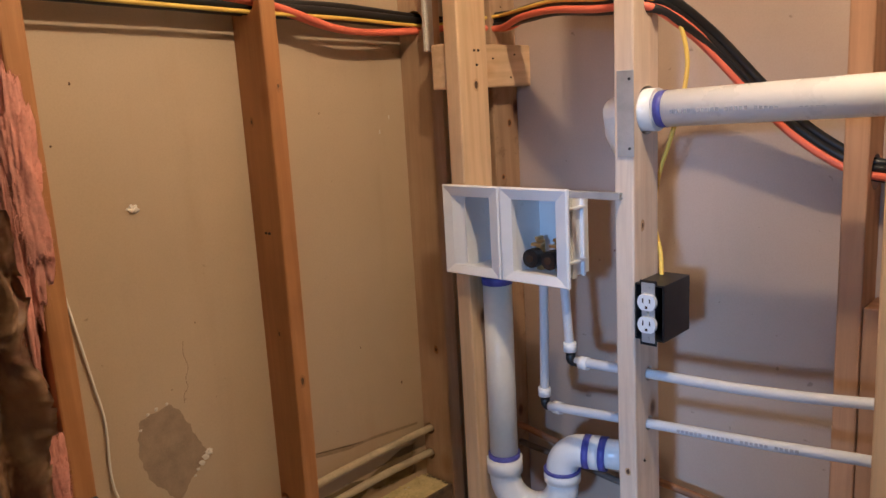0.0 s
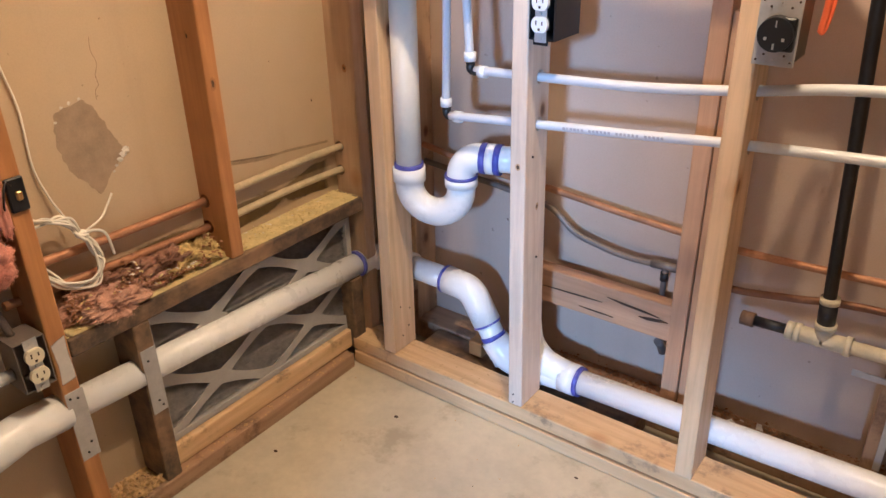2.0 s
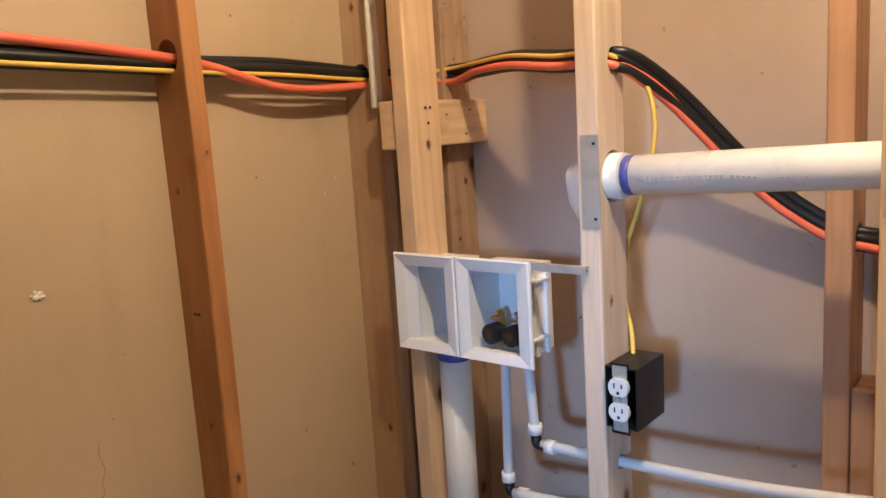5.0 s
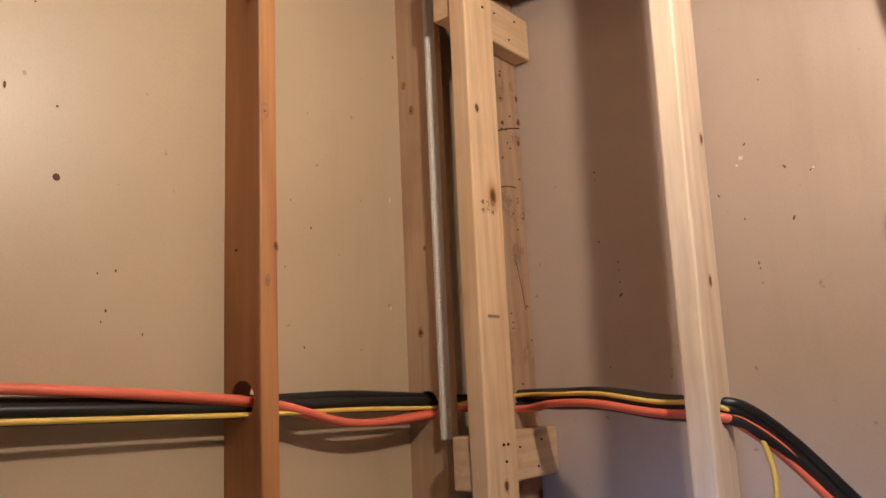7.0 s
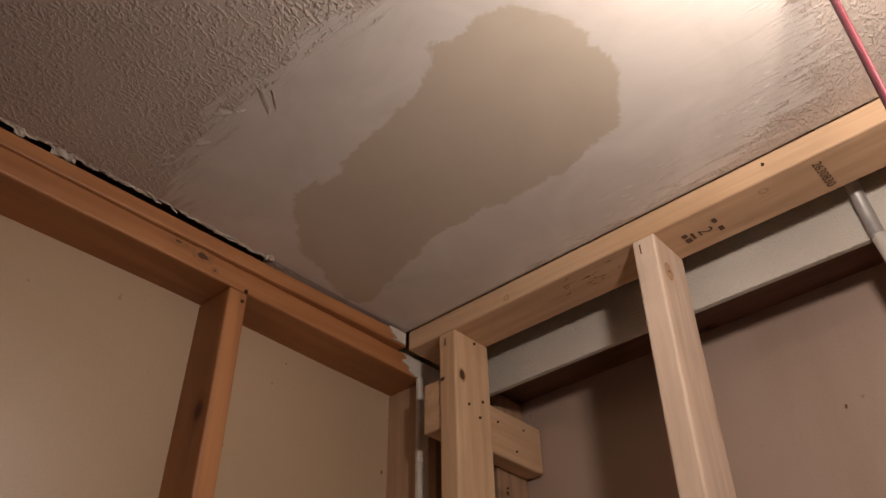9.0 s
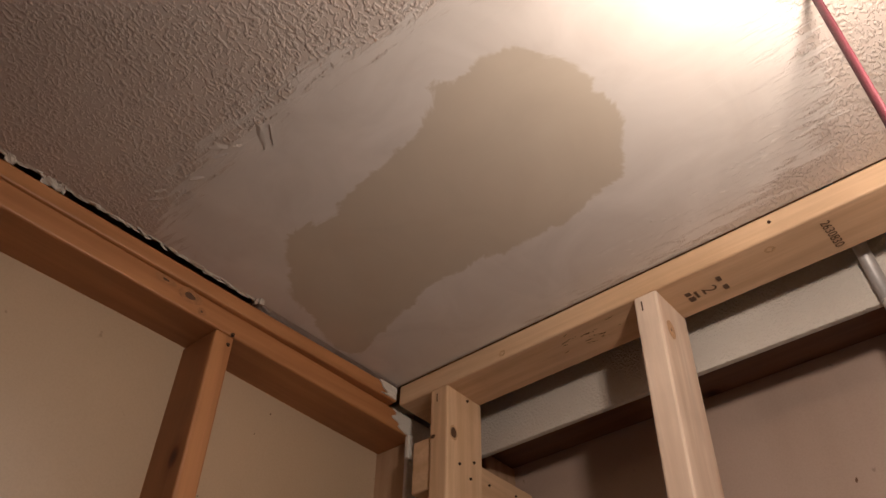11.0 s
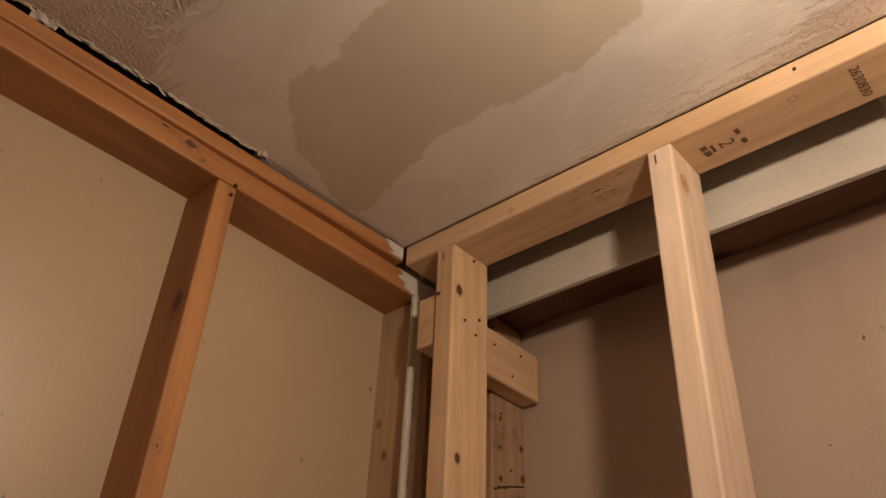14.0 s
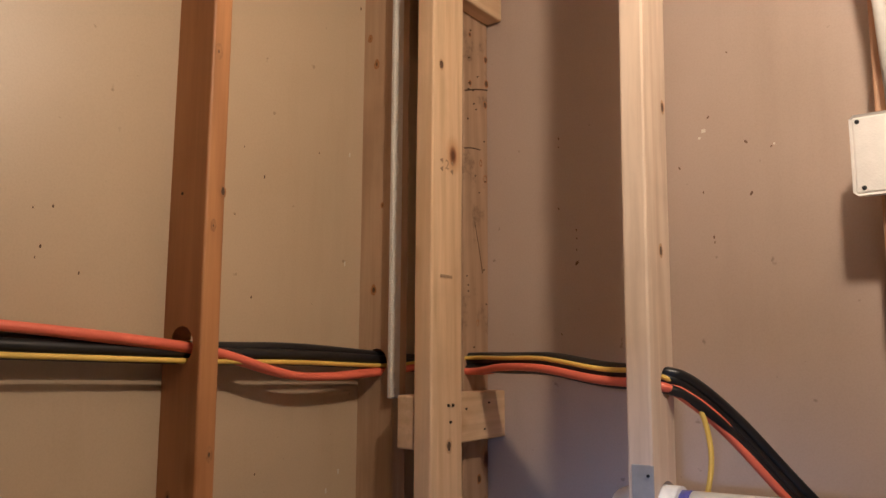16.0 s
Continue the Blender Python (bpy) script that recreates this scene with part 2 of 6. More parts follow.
M_NAILED = wood("weathered_nailed_fir", (0.47, 0.32, 0.20), (0.31, 0.19, 0.105), dirt=0.18, dirtcol=(0.14, 0.08, 0.04))
M_REDWOOD = wood("old_reddish_fir", (0.56, 0.34, 0.20), (0.38, 0.20, 0.10), 0.6)
M_OVERSPRAY = feathered(plain("white_overspray", (0.66, 0.63, 0.58), 0.6, var=0.1, relief=0.1), 40, 0.2, 0.9, 0.85)
M_DUSTCOAT = feathered(plain("caked_yellow_dust", (0.62, 0.50, 0.24), 0.9, var=0.3, scale=30, relief=0.6), 35, 0.1, 0.6)
M_STAIN = feathered(plain("brown_water_stain", (0.26, 0.18, 0.085), 0.7, var=0.3, scale=20, relief=0.0), 26, 0.45, 1.05, 0.75)
M_DRIP = feathered(plain("brown_drip_mark", (0.30, 0.19, 0.08), 0.7, var=0.3, scale=20, relief=0.0), 60, 0.45, 1.15, 0.4)
M_BOXPAINT = plain("lumpy_white_paint", (0.82, 0.79, 0.75), 0.45, var=0.06, scale=40, relief=0.25)
M_WHITEBEAM = ceiling_texture("painted_spatter_plate", (0.70, 0.66, 0.58), 0.5)
M_FLOOR = plain("bare_subfloor", (0.53, 0.47, 0.35), 0.5, var=0.2, scale=5, relief=0.12, spots=((0.31, 0.265, 0.185), 7.0, 0.56, 0.7))
M_PVC = plain("white_pvc", (0.86, 0.85, 0.82), 0.28, var=0.03, scale=14, relief=0.01)
M_PVCOLD = plain("scuffed_pvc", (0.82, 0.77, 0.66), 0.35, var=0.06, scale=14, relief=0.02, spots=((0.45, 0.35, 0.25), 12, 0.66, 0.4))
M_PRIMER = plain("blue_primer", (0.10, 0.10, 0.40), 0.4, var=0.4, scale=60, relief=0.02)
M_PEX = plain("white_pex", (0.64, 0.65, 0.67), 0.35, var=0.04, relief=0.0)
M_BOXW = plain("white_abs", (0.80, 0.80, 0.80), 0.3, var=0.02, relief=0.0)
M_BLACK = plain("black_plastic", (0.012, 0.012, 0.013), 0.38, var=0.1, relief=0.02)
M_IRON = plain("black_iron", (0.02, 0.02, 0.022), 0.42, 0.3, var=0.3, relief=0.1, spots=((0.16, 0.13, 0.1), 60, 0.66, 0.5))
M_CREAM = plain("cream_painted_fitting", (0.62, 0.55, 0.40), 0.5, var=0.15, scale=30, relief=0.15, spots=((0.25, 0.18, 0.1), 40, 0.66, 0.6))
M_RUST = plain("rusty_cap", (0.17, 0.10, 0.06), 0.7, 0.2, var=0.3, relief=0.3)
M_STEEL = plain("galvanised_steel", (0.50, 0.49, 0.47), 0.5, 0.45, var=0.15, scale=40, relief=0.06)
M_STEELW = plain("painted_conduit", (0.74, 0.71, 0.65), 0.5, 0.0, var=0.12, relief=0.08)
M_COPPER = plain("aged_copper", (0.46, 0.23, 0.12), 0.55, 0.5, var=0.3, scale=24, relief=0.05, spots=((0.25, 0.12, 0.06), 9, 0.55, 0.6))
M_CUOLD = plain("dusty_pipe", (0.52, 0.42, 0.26), 0.62, 0.15, var=0.2, scale=24, relief=0.08)
M_CUBROWN = plain("browned_copper", (0.25, 0.12, 0.065), 0.5, 0.5, var=0.3, scale=24, relief=0.05)
M_CUGREY = plain("dull_grey_pipe", (0.20, 0.165, 0.14), 0.5, 0.4, var=0.2, scale=24, relief=0.08)
M_ORANGE = plain("orange_cable", (0.80, 0.15, 0.045), 0.42, var=0.08, relief=0.02)
M_REDC = plain("coral_cable", (0.78, 0.17, 0.09), 0.42, var=0.08, relief=0.02)
M_YELLOW = plain("yellow_cable", (0.78, 0.54, 0.09), 0.42, var=0.08, relief=0.02)
M_WIRE = plain("cream_wire", (0.78, 0.74, 0.64), 0.5, var=0.1, relief=0.02)
M_IVORY = plain("ivory_receptacle", (0.72, 0.64, 0.46), 0.35, var=0.05, relief=0.0)
M_BRASS = plain("brass", (0.66, 0.46, 0.20), 0.3, 0.9, var=0.1, relief=0.0)
M_PINK = plain("pink_glass_wool", (0.66, 0.295, 0.215), 0.95, var=0.3, scale=22, relief=0.5)
M_YELWOOL = plain("yellowed_glass_wool", (0.66, 0.49, 0.20), 0.95, var=0.4, scale=30, relief=1.0)
M_DARKWOOL = plain("soiled_brown_wool", (0.33, 0.17, 0.11), 0.95, var=0.5, scale=40, relief=0.8)
M_BROWNWOOL = plain("dirty_glass_wool", (0.56, 0.32, 0.23), 0.95, var=0.4, scale=30, relief=1.0)
M_KRAFT = plain("kraft_paper", (0.50, 0.30, 0.15), 0.42, var=0.25, scale=9, relief=0.2, spots=((0.17, 0.055, 0.03), 5, 0.48, 0.8))
M_CARD = plain("grey_filter_card", (0.40, 0.375, 0.34), 0.75, var=0.1, relief=0.05)
M_PLEAT = plain("dusty_filter_media", (0.50, 0.46, 0.42), 0.95, var=0.3, scale=50, relief=0.4)
M_CHIPS = plain("wood_chips", (0.55, 0.36, 0.16), 0.8, var=0.35, scale=60, relief=0.3)
M_REDCHIPS = plain("reddish_bark_crumbs", (0.34, 0.16, 0.075), 0.85, var=0.4, scale=60, relief=0.3)
M_YELDUST = plain("yellow_dust", (0.66, 0.53, 0.24), 0.9, var=0.35, scale=60, relief=0.3)
M_CHIPP = plain("plaster_crumbs", (0.68, 0.63, 0.54), 0.9, var=0.2, relief=0.3)
M_RED = plain("red_strap_webbing", (0.085, 0.012, 0.02), 0.6, var=0.1, scale=80, relief=0.3)
M_FAINT = plain("worn_brown_stamp", (0.34, 0.22, 0.125), 0.8, var=0.3, scale=70, relief=0.0)
M_STAMP = plain("faded_brown_stamp", (0.14, 0.085, 0.05), 0.8, var=0.3, scale=70, relief=0.0)
M_GREYINK = plain("grey_print", (0.40, 0.40, 0.42), 0.7, var=0.2, relief=0.0)
M_KNOT = plain("brown_knot", (0.10, 0.048, 0.022), 0.7, var=0.3, scale=90, relief=0.1)
M_SCRATCH = plain("brown_scratch", (0.17, 0.095, 0.055), 0.8, var=0.3, scale=90, relief=0.1)
M_DARKHOLE = plain("nail_hole", (0.05, 0.025, 0.012), 0.9, var=0.2, relief=0.0)
mat, n_, l_, p_ = nodes_of("glowing_bulb")
p_.inputs["Emission Color"].default_value, p_.inputs["Emission Strength"].default_value = (1, 0.75, 0.5, 1), 12.0
M_BULB = mat


# ---- mesh helpers ----
PLACE = {}  # where the parents that are not at the origin stand


def part(name, bm, material, parent=None, label="", smooth=False):
    """One bmesh as one mesh object, under a thing or a part."""
    me = bpy.data.meshes.new(name)
    bm.normal_update()
    bm.to_mesh(me)
    bm.free()
    me.materials.append(material)
    if smooth:
        for poly in me.polygons:
            poly.use_smooth = True
    ob = new(name, me)
    if parent is not None:
        ob.parent = parent
        ob.matrix_parent_inverse = PLACE.get(parent.name, Matrix.Identity(4)).inverted()
    if label:
        ob["label"] = label
    return ob


def empty(name, at=(0, 0, 0)):
    ob = new(name)
    ob.location = at
    ob.empty_display_size = 0.02
    PLACE[ob.name] = Matrix.Translation(at)
    return ob


def box_bm(lo, hi, bevel=0.0, seg=1):
    bm = bmesh.new()
    c = [(a + b) / 2 for a, b in zip(lo, hi)]
    s = [abs(b - a) for a, b in zip(lo, hi)]
    bmesh.ops.create_cube(bm, size=1.0, matrix=Matrix.Translation(c) @ Matrix.Diagonal((*s, 1)))
    if bevel:
        bmesh.ops.bevel(bm, geom=bm.edges[:], offset=bevel, segments=seg, affect="EDGES", profile=0.5)
    return bm


def join_bm(a, b):
    me = bpy.data.meshes.new("tmp")
    b.to_mesh(me)
    b.free()
    a.from_mesh(me)
    bpy.data.meshes.remove(me)
    return a


def boxes_bm(items, bevel=0.0):
    out = bmesh.new()
    for lo, hi in items:
        join_bm(out, box_bm(lo, hi, bevel))
    return out


TURNS = {"z": Matrix.Identity(4), "x": Matrix(((0, 0, 1, 0), (0, 1, 0, 0), (-1, 0, 0, 0), (0, 0, 0, 1))),
         "y": Matrix(((1, 0, 0, 0), (0, 0, 1, 0), (0, -1, 0, 0), (0, 0, 0, 1)))}


def drill(ob, holes):
    """Cuts round holes (from, to, radius), given in world places, through a mesh object."""
    cutters = []
    for a, b, r in holes:
        a, b = Vector(a), Vector(b)
        bm = bmesh.new()
        bmesh.ops.create_cone(bm, cap_ends=True, segments=20, radius1=r, radius2=r, depth=(b - a).length)
        me = bpy.data.meshes.new("cut")
        bm.to_mesh(me)
        bm.free()
        cut = new("cut", me)
        cut.matrix_world = Matrix.Translation((a + b) / 2) @ (b - a).to_track_quat("Z", "Y").to_matrix().to_4x4()
        mod = ob.modifiers.new("cut", "BOOLEAN")
        mod.operation, mod.object, mod.solver = "DIFFERENCE", cut, "EXACT"
        cutters.append(cut)
    bpy.context.view_layer.update()
    me = bpy.data.meshes.new_from_object(ob.evaluated_get(bpy.context.evaluated_depsgraph_get()))
    ob.modifiers.clear()
    ob.data = me
    for cut in cutters:
        data = cut.data
        bpy.data.objects.remove(cut)
        bpy.data.meshes.remove(data)


def board(name, lo, hi, axis, material, parent=None, bow=0.0015, bevel=0.0035, seed=0, holes=(), lean=(0, 0), belly=(0, 0)):
    """A sawn board whose grain runs along one axis, with eased arrises and a slight bow; lean shifts its foot, belly its middle."""
    c = Vector([(a + b) / 2 for a, b in zip(lo, hi)])
    s = [abs(b - a) for a, b in zip(lo, hi)]
    turn = TURNS[axis]
    loc = [abs(v) for v in (turn.to_3x3().transposed() @ Vector(s))]
    bm = box_bm([-v / 2 for v in loc], [v / 2 for v in loc], bevel, 2)
    cuts = max(2, int(loc[2] / 0.12))
    for i in range(1, cuts):
        zz = -loc[2] / 2 + loc[2] * i / cuts
        bmesh.ops.bisect_plane(bm, geom=bm.verts[:] + bm.edges[:] + bm.faces[:], plane_co=(0, 0, zz), plane_no=(0, 0, 1))
    for v in bm.verts:
        q = Vector((seed * 3.1 + c.x * 5, c.y * 5, v.co.z * 1.6))
        v.co.x += bow * noise.noise(q)
        v.co.y += bow * noise.noise(q + Vector((7, 3, 1)))
        t = 0.5 - v.co.z / loc[2]
        v.co.x += lean[0] * t + belly[0] * 4 * t * (1 - t)
        v.co.y += lean[1] * t + belly[1] * 4 * t * (1 - t)
    ob = part(name, bm, material, parent)
    ob.matrix_world = Matrix.Translation(c) @ turn
    PLACE[ob.name] = Matrix.Translation(c) @ turn
    if holes:
        drill(ob, holes)
    return ob


def smooth_path(pts, per=8):
    """Catmull-Rom through the points."""
    pts = [Vector(p) for p in pts]
    if len(pts) < 3:
        return pts
    ext = [2 * pts[0] - pts[1], *pts, 2 * pts[-1] - pts[-2]]
    out = []
    for i in range(1, len(ext) - 2):
        a, b, c, d = ext[i - 1:i + 3]
        for k in range(per):
            t = k / per
            out.append(0.5 * (2 * b + (c - a) * t + (2 * a - 5 * b + 4 * c - d) * t * t + (3 * b - a - 3 * c + d) * t ** 3))
    out.append(pts[-1])
    return out


def sweep_bm(path, r, sides=14, flat=1.0, caps=True, up=None):
    """A tube along a path; flat squeezes it across, as in flat cable."""
    bm = bmesh.new()
    path = [Vector(p) for p in path]
    rings = []
    tang = [(path[min(i + 1, len(path) - 1)] - path[max(i - 1, 0)]).normalized() for i in range(len(path))]
    ref = Vector(up) if up else (Vector((0, 0, 1)) if abs(tang[0].z) < 0.9 else Vector((1, 0, 0)))
    nrm = (ref - ref.dot(tang[0]) * tang[0]).normalized()
    for p, t in zip(path, tang):
        nrm = (nrm - nrm.dot(t) * t).normalized()
        bi = t.cross(nrm)
        rad = r(len(rings) / max(1, len(path) - 1)) if callable(r) else r
        rings.append([bm.verts.new(p + rad * (math.cos(a) * nrm + flat * math.sin(a) * bi)) for a in (2 * math.pi * k / sides for k in range(sides))])
    for a, b in zip(rings, rings[1:]):
        for k in range(sides):
            f = bm.faces.new((a[k], a[(k + 1) % sides], b[(k + 1) % sides], b[k]))
            f.smooth = True
    if caps:
        bm.faces.new(rings[0][::-1])
        bm.faces.new(rings[-1])
    return bm


def tube(name, pts, r, material, parent=None, label="", curved=True, sides=14, flat=1.0, per=8, up=None):
    path = smooth_path(pts, per) if curved else pts
    return part(name, sweep_bm(path, r, sides, flat, True, up), material, parent, label)


def bent(a, corner, b, radius, steps=8):
    """A run from a round a corner to b, with a true arc of the given radius."""
    a, c, b = Vector(a), Vector(corner), Vector(b)
    u, v = (a - c).normalized(), (b - c).normalized()
    half = u.angle(v) / 2
    cut = radius / math.tan(half)
    centre = c + (u + v).normalized() * (radius / math.sin(half))
    p, q = c + u * cut - centre, c + v * cut - centre
    ang = p.angle(q)
    ax = p.cross(q).normalized()
    arc = [centre + Matrix.Rotation(ang * i / steps, 3, ax) @ p for i in range(steps + 1)]
    return [a, *arc, b]


def ring_band(name, at, along, r, length, material, parent, label=""):
    """A short collar round a pipe."""
    at, d = Vector(at), Vector(along).normalized()
    return part(name, sweep_bm([at - d * length / 2, at + d * length / 2], r, 20), material, parent, label)


def chips_bm(rnd, count, area, height, size, pile=0.0):
    """Loose crumbs strewn over a rectangle (x0, x1, y0, y1) at a height."""
    bm = bmesh.new()
    x0, x1, y0, y1 = area
    for _ in range(count):
        s = size * rnd.uniform(0.4, 1.5)
        x, y = rnd.uniform(x0, x1), rnd.uniform(y0, y1)
        hgt = height + pile * rnd.random() ** 2 * (0.5 + noise.noise(Vector((x * 20, y * 20, 0))))
        m = Matrix.Translation((x, y, hgt + s * 0.2)) @ Euler((rnd.uniform(-0.5, 0.5), rnd.uniform(-0.5, 0.5), rnd.uniform(0, 6.3))).to_matrix().to_4x4()
        vs = [bm.verts.new(m @ Vector((sx * s * rnd.uniform(0.5, 1.3), sy * s * rnd.uniform(0.3, 0.7), sz * s * 0.22))) for sx, sy, sz in ((-1, -1, -1), (1, -1, -1), (1, 1, -1), (-1, 1, -1), (0, 0, 1.5))]
        bm.faces.new((vs[3], vs[2], vs[1], vs[0]))
        for k in range(4):
            bm.faces.new((vs[k], vs[(k + 1) % 4], vs[4]))
    return bm


def wool_bm(rnd, centre, size, sub=4, rough=0.35, fibres=500):
    """A torn tuft of glass wool: a lumpy body with loose fibres."""
    bm = bmesh.new()
    bmesh.ops.create_icosphere(bm, subdivisions=sub, radius=1.0)
    o = Vector((rnd.uniform(0, 50), rnd.uniform(0, 50), 0))
    sx, sy, sz = size
    spots = []
    for v in bm.verts:
        q = v.co * 1.5 + o
        k = 1 + rough * noise.noise(q) + rough * 0.55 * noise.noise(q * 2.6) + rough * 0.3 * noise.noise(q * 7.5) + rough * 0.15 * noise.noise(q * 17)
        v.co = Vector((v.co.x * sx * k, v.co.y * sy * k, v.co.z * sz * k)) + Vector(centre)
        spots.append(v.co.copy())
    for f in bm.faces:
        f.smooth = True
    for _ in range(fibres * 4):
        p = rnd.choice(spots)
        d = (p - Vector(centre)).normalized() + Vector((rnd.uniform(-1, 1), rnd.uniform(-1, 1), rnd.uniform(-1, 1))) * 0.9
        d = d.normalized() * rnd.uniform(0.002, 0.009)
        s = d.cross(Vector((0.3, 0.2, 1))).normalized() * 0.00035
        bm.faces.new([bm.verts.new(w) for w in (p - s, p + s, p + d + s * 0.4, p + d - s * 0.4)])
    return bm


def nail_dots(name, places, normal, r, parent, material=None):
    """Nail heads or holes on a face, each a shallow disc."""
    nrm = Vector(normal)
    for p in places:
        bm = bmesh.new()
        bmesh.ops.create_cone(bm, cap_ends=True, segments=10, radius1=r * 0.7, radius2=r * 0.45, depth=0.003, matrix=Matrix.Translation(Vector(p) + nrm * 0.001) @ nrm.to_track_quat("Z", "Y").to_matrix().to_4x4())
        part(name, bm, material or (M_KNOT if name == "knot" else M_DARKHOLE), parent)


def knot(parent, at, normal, size, stretch=1.5, core=0.5, along="z", seed=0):
    """A knot in a board's face: a reddish rim round a dark, slightly sunken core."""
    bm = bmesh.new()
    nrm = Vector(normal)
    run = {"x": Vector((1, 0, 0)), "y": Vector((0, 1, 0)), "z": Vector((0, 0, 1))}[along]
    side = nrm.cross(run)
    rings = []
    for k, (r, h) in enumerate(((1.0, 0.0004), (0.8, 0.0004), (core, 0.0004), (core * 0.85, 0.0002))):
        row = []
        for j in range(16):
            a = math.tau * j / 16
            w = size * r * (1 + 0.22 * noise.noise(Vector((math.cos(a) * 1.3 + seed * 5.1, math.sin(a) * 1.3, at[2] * 9 + at[1] * 31))))
            row.append(bm.verts.new(Vector(at) + nrm * h + run * w * stretch * math.cos(a) + side * w * math.sin(a)))
        rings.append(row)
    for i, (a_, b_) in enumerate(zip(rings, rings[1:])):
        for k in range(16):
            bm.faces.new((a_[k], a_[(k + 1) % 16], b_[(k + 1) % 16], b_[k])).material_index = int(i == 2)
    bm.faces.new(rings[-1]).material_index = 1
    bmesh.ops.recalc_face_normals(bm, faces=bm.faces[:])
    ob = part("knot", bm, M_KNOTRIM if "spruce" in parent.data.materials[0].name else M_KNOTDARK, parent)
    ob.data.materials.append(M_KNOT)
    return ob


# ---- the structure ----
CEIL = 2.437
structure = dict(kind="structure")


def slab(name, lo, hi, material, label, category):
    return tagged(part(name, box_bm(lo, hi), material), label, category, kind="structure")


slab("floor", (-0.3, -2.5, -0.06), (2.6, 0.42, 0.0), M_FLOOR, "bare stained grey-beige subfloor with scuffs", "floor")
slab("floor_hall", (0.3, -6.1, -0.06), (3.2, -2.5, -0.004), M_FLOOR, "bare subfloor of the next room", "floor")


def ragged_sheet(name, outline, z, thick, material, step=0.012, amount=0.006, seed=1, hold=()):
    """A flat sheet with a torn or feathered outline, hanging at a height."""
    pts = []
    for i, (a, b) in enumerate(zip(outline, outline[1:] + outline[:1])):
        a, b = Vector((*a, 0)), Vector((*b, 0))
        k = 1 if i in hold else max(1, int((b - a).length / step))
        for j in range(k):
            p = a.lerp(b, j / k)
            if j or i not in hold:
                q = Vector((p.x * 14 + seed, p.y * 14, seed * 2.0))
                p = p + amount * Vector((noise.noise(q) + 0.5 * noise.noise(q * 4), noise.noise(q + Vector((9, 4, 2))) + 0.5 * noise.noise(q * 4 + Vector((1, 8, 3))), 0))
            pts.append(p)
    bm = bmesh.new()
    low = bm.faces.new([bm.verts.new((p.x, p.y, z)) for p in pts])
    if low.normal.z > 0:
        bmesh.ops.reverse_faces(bm, faces=[low])
    bm.normal_update()
    if low.normal.z > 0:
        bmesh.ops.reverse_faces(bm, faces=[low])
    up = bmesh.ops.extrude_face_region(bm, geom=[low])
    bmesh.ops.translate(bm, verts=[v for v in up["geom"] if isinstance(v, bmesh.types.BMVert)], vec=(0, 0, thick))
    bmesh.ops.recalc_face_normals(bm, faces=bm.faces[:])
    return part(name, bm, material)


def coat(name, outline, spread, put, material, step=0.012, amount=0.006, seed=1):
    """A thin coat with a feathered border: outline in two measures, put() sets a point of it in the room."""
    pts = []
    for a, b in zip(outline, outline[1:] + outline[:1]):
        a, b = Vector((*a, 0)), Vector((*b, 0))
        k = max(1, int((b - a).length / step))
        for j in range(k):
            p = a.lerp(b, j / k)
            q = Vector((p.x * 14 + seed, p.y * 14, seed * 2.0))
            pts.append(p + amount * Vector((noise.noise(q), noise.noise(q + Vector((9, 4, 2))), 0)))
    centre = sum(pts, Vector()) / len(pts)
    bm = bmesh.new()
    layer = bm.verts.layers.float.new("feather")
    rings = []
    for k in range(5):
        row = []
        for i, p in enumerate(pts):
            v = bm.verts.new((0, 0, 0))
            q = p.lerp(centre, min(0.9, spread * k / 4 / max(0.02, (p - centre).length)))
            v.co = put(q.x, q.y)
            v[layer] = k / 4
            row.append(v)
        rings.append(row)
    for a, b in zip(rings, rings[1:]):
        for i in range(len(pts)):
            bm.faces.new((a[i], a[(i + 1) % len(pts)], b[(i + 1) % len(pts)], b[i]))
    hub = bm.verts.new(put(centre.x, centre.y))
    hub[layer] = 1.0
    for i in range(len(pts)):
        bm.faces.new((rings[-1][i], rings[-1][(i + 1) % len(pts)], hub))
    bmesh.ops.recalc_face_normals(bm, faces=bm.faces[:])
    return part(name, bm, material)


# The ceiling board stops ragged beside the old top plate, where a dark gap is left open.
ceiling = ragged_sheet("ceiling", [(-0.03, 0.0), (-0.03, -0.30), (0.013, -0.318), (0.010, -0.42), (0.013, -0.5), (0.004, -0.60), (0.003, -0.72), (-0.018, -0.80), (-0.03, -0.95), (-0.03, -2.5), (2.6, -2.5), (2.6, 0.0)],
                       CEIL, 0.013, M_CEIL, step=0.006, amount=0.005, seed=3, hold=(0, 8, 9, 10, 11))
tagged(ceiling, "off-white ceiling with spatter texture, patched and torn at the wall", "ceiling", kind="structure")


def inside_depth(p, outline):
    """How far a point lies inside an outline; negative outside."""
    best, inside = 9.0, False
    for (ax, ay), (bx, by) in zip(outline, outline[1:] + outline[:1]):
        dx, dy = bx - ax, by - ay
        t = max(0.0, min(1.0, ((p[0] - ax) * dx + (p[1] - ay) * dy) / (dx * dx + dy * dy)))
        best = min(best, math.hypot(p[0] - ax - t * dx, p[1] - ay - t * dy))
        if (ay > p[1]) != (by > p[1]) and p[0] < ax + (p[1] - ay) * dx / dy:
            inside = not inside
    return best if inside else -best


